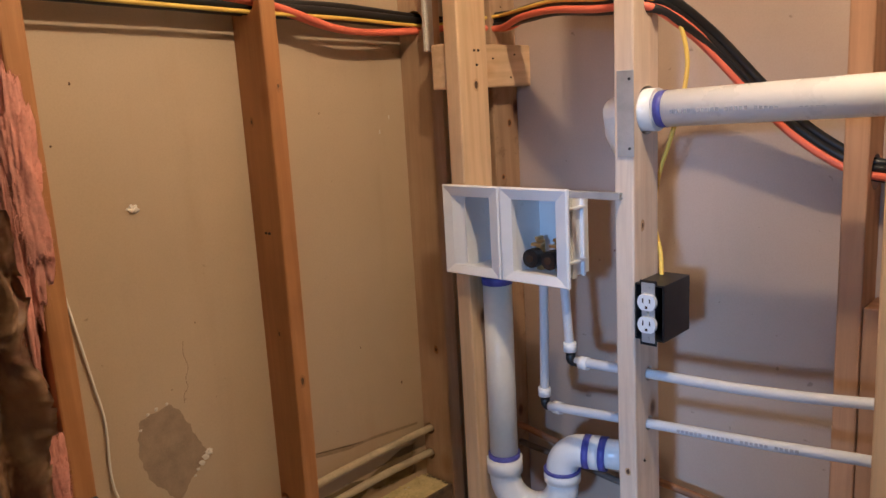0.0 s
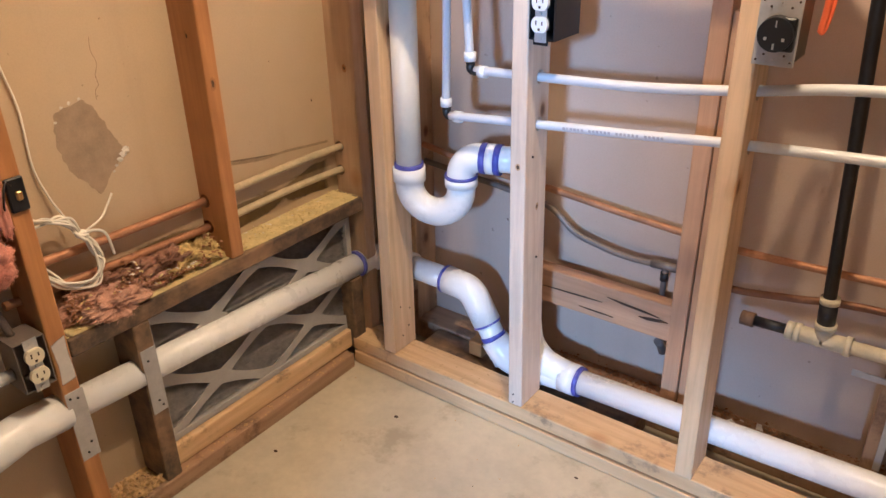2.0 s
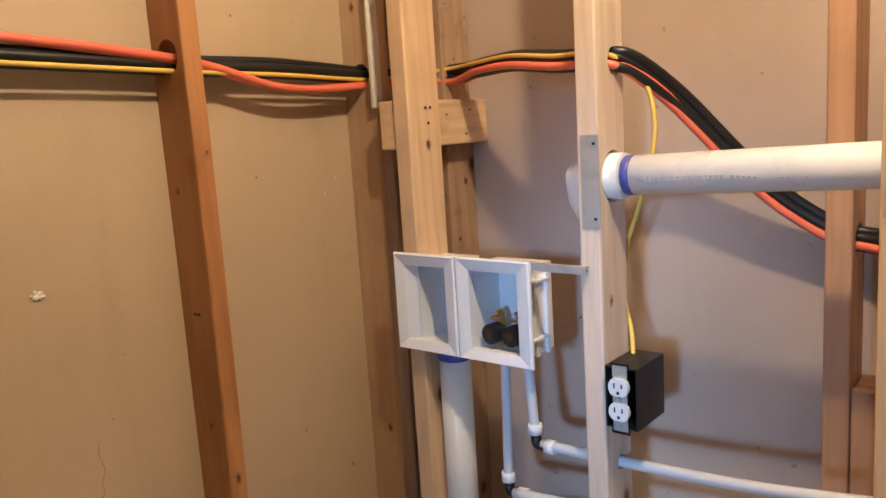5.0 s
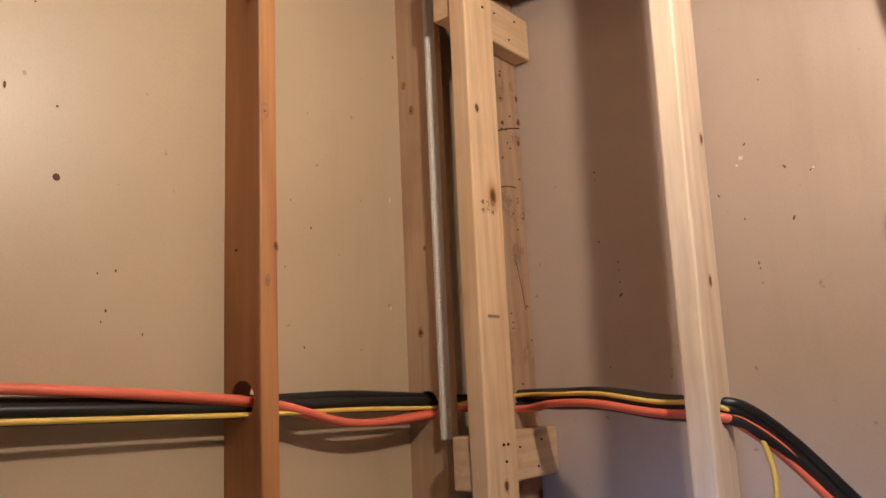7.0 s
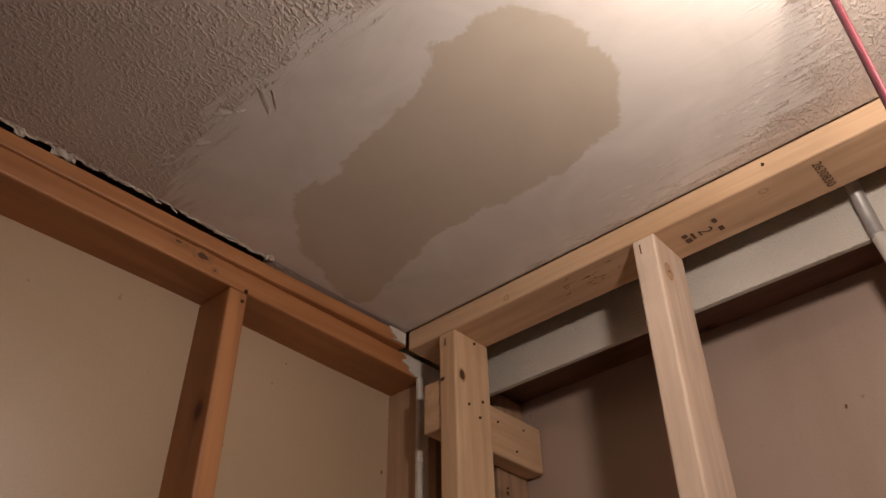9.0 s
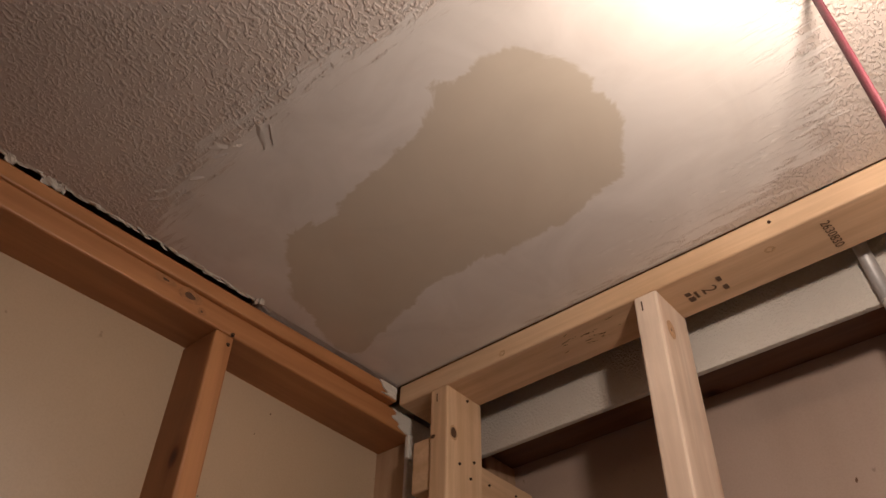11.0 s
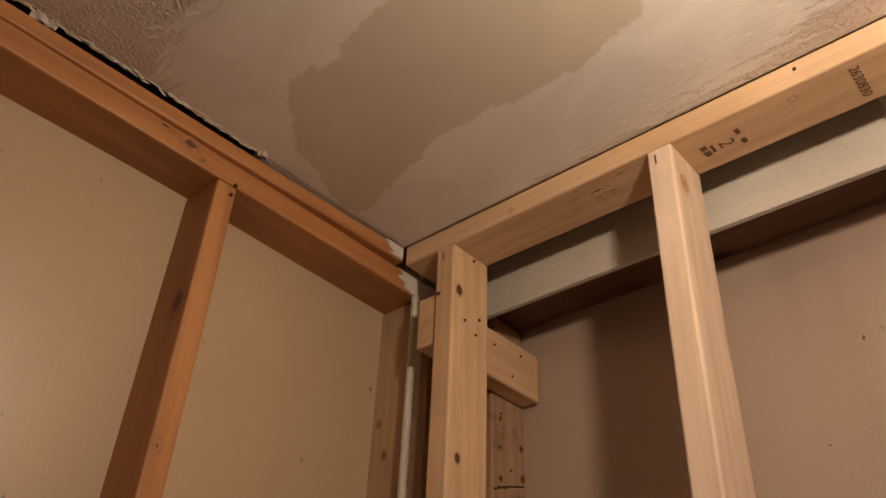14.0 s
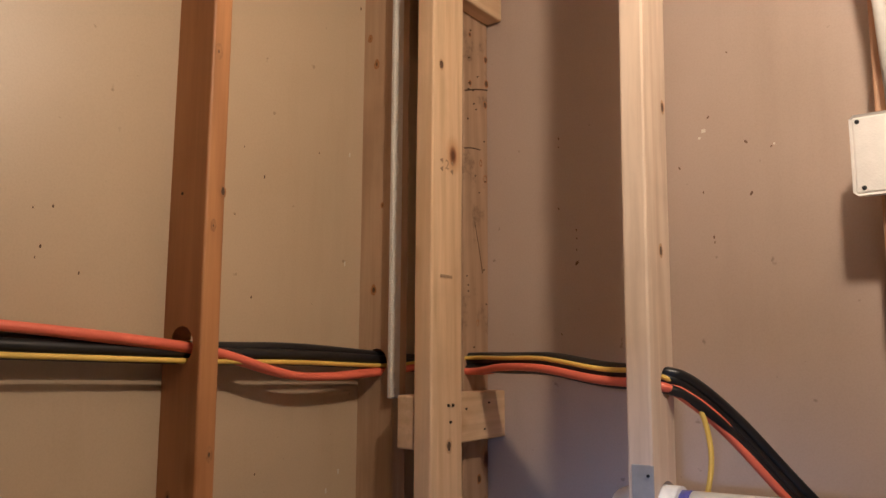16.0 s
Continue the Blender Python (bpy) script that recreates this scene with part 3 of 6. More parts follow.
SKIM = [(-0.05, 0.05), (-0.05, -0.42), (0.06, -0.52), (0.17, -0.55), (0.27, -0.555), (0.37, -0.56), (0.46, -0.54), (0.56, -0.53), (0.72, -0.52), (0.83, -0.40), (0.85, -0.25), (0.83, -0.14), (0.78, -0.05), (0.66, -0.01), (0.5, 0.0), (0.2, 0.05)]
MUD = [(0.02, -0.12), (0.03, -0.19), (0.077, -0.30), (0.166, -0.384), (0.233, -0.374), (0.344, -0.387), (0.442, -0.402), (0.48, -0.435), (0.585, -0.435), (0.621, -0.356), (0.628, -0.268), (0.600, -0.207), (0.572, -0.179), (0.486, -0.156), (0.394, -0.158), (0.301, -0.170), (0.173, -0.152), (0.044, -0.12)]
bm = bmesh.new()
skim_of, mud_of = bm.verts.layers.float.new("skim"), bm.verts.layers.float.new("mud")
grid = []
for j in range(68):
    row = []
    for i in range(94):
        x, y = 0.0155 + i * 0.01, -0.004 - j * 0.01
        v = bm.verts.new((x, y, CEIL - 0.0002))
        v[skim_of] = max(-0.6, min(1.2, inside_depth((x, y), SKIM) / 0.09))
        v[mud_of] = max(-0.6, min(1.2, inside_depth((x, y), MUD) / 0.035))
        row.append(v)
    grid.append(row)
for p, q in zip(grid, grid[1:]):
    for k in range(93):
        bm.faces.new((p[k], p[k + 1], q[k + 1], q[k]))
tagged(part("skim_coat", bm, M_PATCHED), "smooth white skim coat with a damp khaki patch on the ceiling", "ceiling patch", kind="structure")
rnd = random.Random(44)


def flake_bm(rnd, x, y, z, along, length, width, hang):
    """A thin torn flake of paint or paper, bent down a little along one side."""
    bm_ = bmesh.new()
    d, q = Vector((math.cos(along), math.sin(along), 0)), Vector((-math.sin(along), math.cos(along), 0))
    rows = []
    for i in range(6):
        t = i / 5
        w = width * (0.35 + math.sin(math.pi * min(1, t * 0.9 + 0.08))) * rnd.uniform(0.6, 1.2)
        c_ = Vector((x, y, z)) + d * length * (t - 0.5) + q * width * rnd.uniform(-0.3, 0.3)
        rows.append([bm_.verts.new(c_ + q * w * u - Vector((0, 0, hang * h * rnd.uniform(0.5, 1.2)))) for u, h in ((-0.5, 0.02), (0.0, 0.6), (0.5, 1.0), (0.3, 0.1))])
    for a_, b_ in zip(rows, rows[1:]):
        for k in range(4):
            bm_.faces.new((a_[k], a_[(k + 1) % 4], b_[(k + 1) % 4], b_[k]))
    bm_.faces.new(rows[0])
    bm_.faces.new(rows[-1][::-1])
    bmesh.ops.recalc_face_normals(bm_, faces=bm_.faces[:])
    return bm_


bm = bmesh.new()
for k in range(64):
    y = -0.73 + 0.42 * k / 63 + rnd.uniform(-0.004, 0.004)
    x = 0.004 + 0.010 * min(1, max(0, (y + 0.75) / 0.3)) + rnd.uniform(-0.003, 0.004)
    join_bm(bm, flake_bm(rnd, x, y, CEIL - 0.0004, math.pi / 2 + rnd.uniform(-0.25, 0.35), rnd.uniform(0.008, 0.02), rnd.uniform(0.0012, 0.0032), rnd.uniform(0.0006, 0.0022)))
for y, ln in ((-0.645, 0.026), (-0.634, 0.018), (-0.70, 0.014), (-0.312, 0.014)):
    join_bm(bm, flake_bm(rnd, 0.004 if y < -0.5 else 0.020, y, CEIL - 0.001, math.pi / 2 + rnd.uniform(-0.4, 0.4), ln, 0.008, 0.005))
tagged(part("torn_paper", bm, M_CHIPP), "torn cream drywall paper along the ceiling edge", "torn paper", kind="stuff")
bm = bmesh.new()
for x, y, ln, wd, turn_ in ((0.274, -0.520, 0.045, 0.012, -0.95), (0.285, -0.512, 0.03, 0.006, -0.8), (0.222, -0.540, 0.03, 0.014, 0.5), (0.210, -0.531, 0.02, 0.008, 0.3), (0.156, -0.527, 0.02, 0.009, 0.6), (0.150, -0.538, 0.012, 0.006, 0.2), (0.100, -0.545, 0.016, 0.008, 0.5), (0.084, -0.54, 0.02, 0.007, 0.6), (0.240, -0.528, 0.012, 0.006, 0.6)):
    join_bm(bm, flake_bm(rnd, x, y, CEIL - 0.0002, turn_, ln, wd * 0.45, 0.0013))
for k in range(120):
    t = rnd.random()
    side = rnd.random() < 0.75
    if side:
        x, y, turn_ = 0.03 + 0.62 * t, -0.535 - 0.03 * math.sin(2.4 * t) + rnd.gauss(0, 0.016), rnd.uniform(-1.2, -0.5)
    else:
        x, y, turn_ = 0.45 + 0.38 * t, -0.03 - 0.10 * t + rnd.gauss(0, 0.016), rnd.uniform(-0.2, 0.7)
    join_bm(bm, flake_bm(rnd, x, min(-0.006, y), CEIL - 0.0002, turn_, rnd.uniform(0.004, 0.012), rnd.uniform(0.001, 0.0026), rnd.uniform(0.0004, 0.0011) * (1.0 if side else 0.5)))
tagged(part("plaster_ridges", bm, M_CEILSMOOTH), "dried plaster ridges and scraped flakes round the ceiling patch", "plaster ridges", kind="stuff")
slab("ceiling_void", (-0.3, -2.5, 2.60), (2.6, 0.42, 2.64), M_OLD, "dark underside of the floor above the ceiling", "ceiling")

# left wall: gypsum board on its far side, with a broken patch
def wall_x(y):
    """The ivory board's face, which bulges a little beside the first stud."""
    return -0.0855 + 0.0065 * math.exp(-((y + 0.40) / 0.24) ** 2)


bm = box_bm((-0.103, -2.5, 0.0), (-0.0855, 0.42, 2.6))
for k in range(40):
    bmesh.ops.bisect_plane(bm, geom=bm.verts[:] + bm.edges[:] + bm.faces[:], plane_co=(0, -1.2 + 0.04 * k, 0), plane_no=(0, 1, 0))
for v in bm.verts:
    if v.co.x > -0.09:
        v.co.x = wall_x(v.co.y)
left = part("wall_west", bm, M_DRYL)
tagged(left, "ivory gypsum board seen from behind, scuffed and pocked", "wall", kind="structure")
slab("wall_north", (-0.3, 0.29, 0.0), (2.6, 0.304, 2.6), M_DRYR, "grey paper back of gypsum board behind the studs", "wall")
# unseen enclosing walls, added dark to keep bounced light low
slab("wall_east", (2.5, -2.5, 0.0), (2.6, 0.29, 2.6), M_ROOM, "unseen wall, coloured dark to limit bounced light", "wall")
slab("wall_west_outer", (-0.3, -2.5, 0.0), (-0.2, 0.42, 2.6), M_ROOM, "unseen outer wall, coloured dark to limit bounced light", "wall")
# unseen south wall, added with a stepped opening that trims the daylight
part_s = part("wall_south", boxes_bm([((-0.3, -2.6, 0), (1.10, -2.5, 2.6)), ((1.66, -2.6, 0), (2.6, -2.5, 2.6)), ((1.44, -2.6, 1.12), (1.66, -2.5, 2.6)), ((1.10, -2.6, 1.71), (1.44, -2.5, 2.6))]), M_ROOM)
tagged(part_s, "unseen dark wall with a stepped opening that shapes the daylight", "wall", kind="structure")
# unseen hall, added to hold the assumed window
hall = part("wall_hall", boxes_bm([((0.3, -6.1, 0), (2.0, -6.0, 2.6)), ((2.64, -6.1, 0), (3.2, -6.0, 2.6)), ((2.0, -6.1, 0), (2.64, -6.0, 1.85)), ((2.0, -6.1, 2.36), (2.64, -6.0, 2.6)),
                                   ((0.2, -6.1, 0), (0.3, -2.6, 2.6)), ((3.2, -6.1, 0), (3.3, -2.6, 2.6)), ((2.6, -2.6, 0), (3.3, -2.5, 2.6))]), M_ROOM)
tagged(hall, "unseen dark walls added round the assumed window of the next room", "wall", kind="structure")
slab("ceiling_hall", (0.2, -6.1, 2.6), (3.3, -2.5, 2.66), M_ROOM, "unseen dark ceiling added over the next room", "ceiling")


# ---- framing ----
def stud(lo, hi, material, label, group, axis="z", name="stud", category="stud", holes=(), seed=0, bow=0.002, lean=(0, 0), belly=(0, 0)):
    return tagged(board(name, lo, hi, axis, material, holes=holes, seed=seed, bow=bow, lean=lean, belly=belly), label, category, group)


NEW, OLD, BACK = "new partition studs", "old partition studs", "old studs behind the chase"
S2 = stud((0.094, 0.0, 0.08), (0.131, 0.089, 2.398), M_STUD, "pale new spruce stud with knots and nail holes", NEW, seed=2)
S3 = stud((0.479, 0.0, 0.08), (0.515, 0.089, 2.398), M_PALE, "pale new spruce stud carrying a black outlet box", NEW, seed=3, belly=(-0.011, 0),
          holes=[((0.44, 0.05, 0.853), (0.54, 0.05, 0.858), 0.014), ((0.44, 0.05, 0.757), (0.54, 0.05, 0.762), 0.014), ((0.44, 0.05, 1.325), (0.54, 0.05, 1.325), 0.041), ((0.43, 0.06, 1.50), (0.55, 0.06, 1.50), 0.022)])
S4 = stud((0.889, 0.0, 0.08), (0.926, 0.089, 2.398), M_STUD, "pale new spruce stud carrying a dryer outlet", NEW, seed=4, belly=(-0.010, 0),
          holes=[((0.85, 0.05, 0.884), (0.96, 0.05, 0.889), 0.014), ((0.85, 0.05, 0.791), (0.96, 0.05, 0.793), 0.014), ((0.85, 0.045, 1.336), (0.96, 0.045, 1.338), 0.036)])
stud((1.294, 0.0, 0.08), (1.331, 0.089, 2.398), M_STUD, "plain pale new spruce stud", NEW, seed=5,
          holes=[((1.25, 0.05, 0.92), (1.36, 0.05, 0.93), 0.014), ((1.25, 0.05, 0.815), (1.36, 0.05, 0.82), 0.014), ((1.25, 0.045, 1.345), (1.36, 0.045, 1.347), 0.036)])
for x in (1.70, 2.11):
    stud((x, 0.0, 0.08), (x + 0.037, 0.089, 2.398), M_STUD, "plain pale new spruce stud", NEW, seed=x)
top_plate = stud((0.020, 0.0, 2.398), (2.5, 0.089, 2.436), M_STUD, "spruce top plate with lumber stamps and knots", "", "x", "top_plate", "top plate", seed=7)
stud((-0.018, 0.0, 0.043), (2.5, 0.089, 0.08), M_PLATE, "spruce sole plate with sawdust, above another", "", "x", "sole_plate", "sole plate", seed=8)
stud((-0.016, -0.004, 0.0), (2.5, 0.085, 0.038), M_PLATE, "lower spruce sole plate on the floor", "", "x", "sole_plate", "sole plate", seed=9)
stud((0.070, 0.045, 0.08), (0.092, 0.083, 0.17), M_STUD, "short spruce scrap beside the corner stud", "", "z", "wood_block", "wood block", seed=10)
nail_dots("nail", [(0.131, 0.051, 2.388), (0.131, 0.031, 2.267), (0.131, 0.067, 2.283), (0.131, 0.058, 2.252), (0.131, 0.048, 1.453), (0.131, 0.061, 1.453), (0.131, 0.054, 1.425)], (1, 0, 0), 0.004, S2)
nail_dots("nail", [(0.131, 0.06, 0.14), (0.131, 0.066, 0.19), (0.131, 0.03, 0.21), (0.131, 0.035, 0.12)], (1, 0, 0), 0.0035, S2)
nail_dots("nail", [(0.511, 0.02, 0.70), (0.511, 0.05, 0.46), (0.511, 0.02, 0.09)], (1, 0, 0), 0.004, S3)
nail_dots("nail", [(0.493, 0.0, 0.11), (0.493, 0.0, 0.088)], (0, -1, 0), 0.003, S3)
for z, y, size, core in ((2.315, 0.016, 0.009, 0.7), (2.044, 0.023, 0.007, 0.7), (1.386, 0.05, 0.0085, 0.6), (1.22, 0.06, 0.006, 0.3), (0.62, 0.04, 0.007, 0.4)):
    knot(S2, (0.131, y, z), (1, 0, 0), size, core=core)
knot(S2, (0.102, 0.0, 2.311), (0, -1, 0), 0.006, 0.7, 0.85)
for z, y, size, core in ((1.907, 0.072, 0.0075, 0.6), (1.688, 0.052, 0.0078, 0.6), (2.342, 0.026, 0.011, 0.15), (1.487, 0.061, 0.0075, 0.3), (1.13, 0.03, 0.007, 0.4), (0.58, 0.05, 0.006, 0.5)):
    t_ = (2.398 - z) / 2.318
    knot(S3, (0.5153 - 0.044 * t_ * (1 - t_), y, z), (1, 0, 0), size, core=core)
knot(S3, (0.489, -0.0003, 0.68), (0, -1, 0), 0.0055, core=0.6)
knot(S4, (0.912, 0.0, 0.105), (0, -1, 0), 0.014, 0.9, 0.75)
for x, z, size, core in ((0.434, 2.419, 0.0115, 0.25), (0.313, 2.426, 0.007, 0.7), (0.245, 2.408, 0.005, 0.5)):
    knot(top_plate, (x, 0.0, z), (0, -1, 0), size, 1.4, core, "x")
knot(top_plate, (0.671, 0.023, 2.398), (0, 0, -1), 0.006, 1.3, 0.6, "x")
rnd = random.Random(5)
for _ in range(16):
    x, y = rnd.uniform(0.33, 0.44), rnd.uniform(0.008, 0.05)
    part("bark_scar", flake_bm(rnd, x, y, 2.3982, rnd.uniform(-0.4, 0.4), rnd.uniform(0.006, 0.02), rnd.uniform(0.001, 0.003), 0.0014), M_KNOT, top_plate)
nail_dots("nail", [(0.687, 0.0, 2.421), (1.0, 0.0, 2.415)], (0, -1, 0), 0.004, top_plate)

# blocks that tie the new corner stud to the old one
for z0, y0, y1, sd in ((2.229, 0.005, 0.285, 21), (1.380, 0.005, 0.29, 22)):
    blk = stud((0.055, y0, z0), (0.093, y1, z0 + 0.089), M_STUD, "short spruce tie block with nails between studs", "tie blocks", "y", "tie_block", "tie block", seed=sd)
    nail_dots("nail", [(0.093, 0.155, z0 + 0.06), (0.093, 0.23, z0 + 0.068), (0.093, 0.205 + 0.01 * (sd - 21), z0 + 0.02)], (1, 0, 0), 0.0028, blk)

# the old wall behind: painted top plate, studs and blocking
tagged(board("old_top_plate", (-0.2, 0.163, 2.384), (2.5, 0.289, 2.55), "x", M_UNDER, bow=0.001), "old top plate with shade in its colour, behind a painted drywall strip", "top plate")
tagged(board("drywall_strip", (-0.2, 0.15, 2.344), (2.5, 0.161, 2.55), "x", M_WHITEBEAM, bow=0.002, bevel=0.002), "white-painted drywall strip with spatter texture", "drywall strip", kind="structure")
knotty = stud((0.016, 0.2, 0.0), (0.054, 0.289, 2.382), M_NAILED, "old grey stud full of nail holes and stains", BACK, seed=31, holes=[((-0.02, 0.235, 1.52), (0.09, 0.235, 1.52), 0.02)])
rnd = random.Random(8)
nail_dots("nail", [(0.054, rnd.uniform(0.21, 0.28), 1.45 + 0.9 * rnd.random()) for _ in range(26)], (1, 0, 0), 0.0026, knotty)
for k, (y, z, size) in enumerate(((0.222, 2.188, 0.005), (0.280, 2.152, 0.007), (0.283, 2.10, 0.0075), (0.223, 2.085, 0.006), (0.278, 2.053, 0.007), (0.262, 1.926, 0.006), (0.278, 1.895, 0.007), (0.246, 1.774, 0.008), (0.27, 1.67, 0.006), (0.25, 1.60, 0.005), (0.255, 1.30, 0.008), (0.225, 1.18, 0.006))):
    knot(knotty, (0.054, y, z), (1, 0, 0), size, 1.2, 0.65, seed=k)
for y0, z0, y1, z1 in ((0.204, 2.064, 0.287, 2.088), (0.203, 1.945, 0.26, 1.953), (0.24, 1.80, 0.268, 1.70)):
    tube("saw_cut", [(0.0536, y0, z0), (0.0536, (y0 + y1) / 2, (z0 + z1) / 2 + 0.002), (0.0536, y1, z1)], 0.0016, M_SPLIT, knotty, "dark saw cut", sides=6)
stud((0.772, 0.2, 0.06), (0.810, 0.289, 2.382), M_REDWOOD, "old fir stud with hacked edges", BACK, seed=33, holes=[((0.74, 0.250, 1.215), (0.85, 0.250, 1.20), 0.030), ((0.74, 0.245, 0.508), (0.85, 0.245, 0.508), 0.014), ((0.74, 0.245, 0.416), (0.85, 0.245, 0.416), 0.014)])
stud((1.199, 0.2, 0.06), (1.237, 0.289, 2.382), M_KNOTTY, "old fir stud with a steel strap", BACK, seed=34, holes=[((1.16, 0.245, 0.508), (1.27, 0.245, 0.508), 0.014), ((1.16, 0.245, 0.446), (1.27, 0.245, 0.446), 0.014)])
stud((0.355, 0.2, 0.06), (0.393, 0.289, 0.36), M_KNOTTY, "old fir stud stub behind the chase", BACK, seed=35)
stud((0.811, 0.206, 0.06), (0.846, 0.289, 0.985), M_REDWOOD, "short pale sister stud nailed beside the old stud", BACK, seed=41)
blocking = stud((0.393, 0.2, 0.254), (0.776, 0.238, 0.346), M_REDWOOD, "old spruce blocking with splits between studs", "", "x", "blocking", "blocking", seed=36)
stud((-0.1, 0.2, 0.0), (2.5, 0.289, 0.06), M_KNOTTY, "old sole plate strewn with debris", "", "x", "sole_plate", "sole plate", seed=37)
stud((0.02, 0.092, 0.16), (0.058, 0.199, 0.25), M_KNOTTY, "dark block under the drain in the corner", "", "y", "wood_block", "wood block", seed=38)
stud((0.13, 0.095, 0.0), (0.75, 0.195, 0.055), M_DIRTY, "dark stained board lying in the chase", "", "x", "floor_board", "board", seed=39)
stud((0.27, 0.14, 0.056), (0.31, 0.19, 0.10), M_OLD, "wood offcut lying in the chase", "", "z", "wood_offcut", "offcut", seed=40)

for x0, z0, ln, wd, dz in ((0.62, 0.322, 0.13, 0.006, -0.012), (0.70, 0.298, 0.07, 0.009, 0.006), (0.45, 0.30, 0.16, 0.003, 0.004), (0.55, 0.275, 0.09, 0.003, -0.002)):
    bm = bmesh.new()
    vs = [bm.verts.new((x0 + ln * u, 0.1996, z0 + dz * u + wd * v)) for u, v in ((0, 0), (0.3, -0.5), (0.7, -0.35), (1, 0), (0.75, 0.4), (0.35, 0.3))]
    bm.faces.new(vs)
    up_ = bmesh.ops.extrude_face_region(bm, geom=bm.faces[:])
    bmesh.ops.translate(bm, verts=[v for v in up_["geom"] if isinstance(v, bmesh.types.BMVert)], vec=(0, -0.0022, 0))
    bmesh.ops.recalc_face_normals(bm, faces=bm.faces[:])
    part("split", bm, M_SPLIT, blocking, "dark split in the wood")

# left wall framing
SA, SB = (-0.772, -0.738), (-1.18, -1.142)
s1 = stud((-0.089, -0.361, 0.48), (0.0, -0.3285, 2.366), M_OLD, "orange-brown old fir stud with cable and pipe holes", OLD, seed=51, belly=(0.008, 0),
          holes=[((-0.036, -0.4, 1.551), (-0.036, -0.28, 1.545), 0.027), ((-0.064, -0.4, 0.601), (-0.064, -0.28, 0.601), 0.015), ((-0.064, -0.4, 0.54), (-0.064, -0.28, 0.541), 0.015)])
s0 = stud((-0.089, 0.058, 0.045), (0.0, 0.096, 2.366), M_TAN, "old corner stud with a white painted edge", OLD, seed=52,
          holes=[((-0.040, 0.03, 1.524), (-0.040, 0.12, 1.521), 0.025), ((-0.067, 0.03, 0.598), (-0.067, 0.12, 0.597), 0.014), ((-0.070, 0.03, 0.534), (-0.070, 0.12, 0.534), 0.014), ((-0.03, 0.03, 0.275), (-0.03, 0.12, 0.272), 0.034)])
stud((-0.089, SA[0], 0.045), (0.0, SA[1], 2.366), M_OLD, "old fir stud with an outlet box and nail plate", OLD, seed=53, holes=[((-0.03, -0.80, 0.327), (-0.03, -0.71, 0.322), 0.034)])
stud((-0.089, SB[0], 0.045), (0.0, SB[1], 2.366), M_OLD, "old fir stud beside pink insulation", OLD, seed=54)
stud((-0.089, -0.615, 0.045), (0.0, -0.577, 0.440), M_DIRTY, "dark-stained short stud under the header with a nail plate", OLD, seed=55, holes=[((-0.03, -0.64, 0.317), (-0.03, -0.56, 0.314), 0.034)])
for y in (-1.55, -1.96):
    stud((-0.089, y, 0.045), (0.0, y + 0.038, 2.366), M_OLD, "plain old fir partition stud", OLD, seed=y)
header = stud((-0.089, -0.738, 0.440), (0.0, 0.056, 0.478), M_DIRTY, "dark dusty header board over the filter", "", "y", "header", "header", seed=56)
stud((-0.089, -2.5, 0.0), (0.002, -0.02, 0.043), M_KNOTTY, "stained old sole plate of the partition", "", "y", "sole_plate", "sole plate", seed=57)
low_top = stud((-0.089, -2.5, 2.366), (0.0, 0.149, 2.404), M_OLD, "old fir top plate of the partition", "", "y", "top_plate", "top plate", seed=58)
stud((-0.06, -0.9, 2.405), (0.018, -0.002, 2.431), M_OLD, "second fir top plate with white paint drips", "", "y", "top_plate", "top plate", seed=59, lean=(-0.022, 0))
stud((-0.089, -2.5, 2.4), (-0.007, -0.902, 2.430), M_OLD, "second fir top plate of the partition", "", "y", "top_plate", "top plate", seed=62)
stud((-0.062, -0.575, 0.044), (-0.024, 0.056, 0.098), M_PLATE, "fir ledger under the air filter", "", "y", "ledger", "ledger", seed=60)
stud((-0.05, 0.0, 0.045), (-0.005, 0.04, 0.255), M_DIRTY, "short dark post in the wall corner", "", "z", "corner_post", "post", seed=61)
tagged(part("drywall_edge", box_bm((0.0005, 0.040, 1.46), (0.010, 0.066, 2.365), 0.002), M_WHITEBEAM), "white painted strip of old drywall on the corner stud", "drywall strip", kind="structure")


def paint_bm(x0, x1, y0, y1, z0, z1, ragged, seed):
    """A skin of paint and paper on the edge of a plate, torn at its start."""
    bm_ = bmesh.new()
    pts = [(y1, z0), (y1, z1)] + [(y0 + ragged * (0.5 + 1.2 * noise.noise(Vector((k * 0.33, seed, 0)))) + ragged * 0.8 * k / 10, z1 + (z0 - z1) * k / 10) for k in range(11)]
    f = bm_.faces.new([bm_.verts.new((x0, y, z)) for y, z in pts])
    up_ = bmesh.ops.extrude_face_region(bm_, geom=[f])
    bmesh.ops.translate(bm_, verts=[v for v in up_["geom"] if isinstance(v, bmesh.types.BMVert)], vec=(x1 - x0, 0, 0))
    bmesh.ops.recalc_face_normals(bm_, faces=bm_.faces[:])
    return bm_


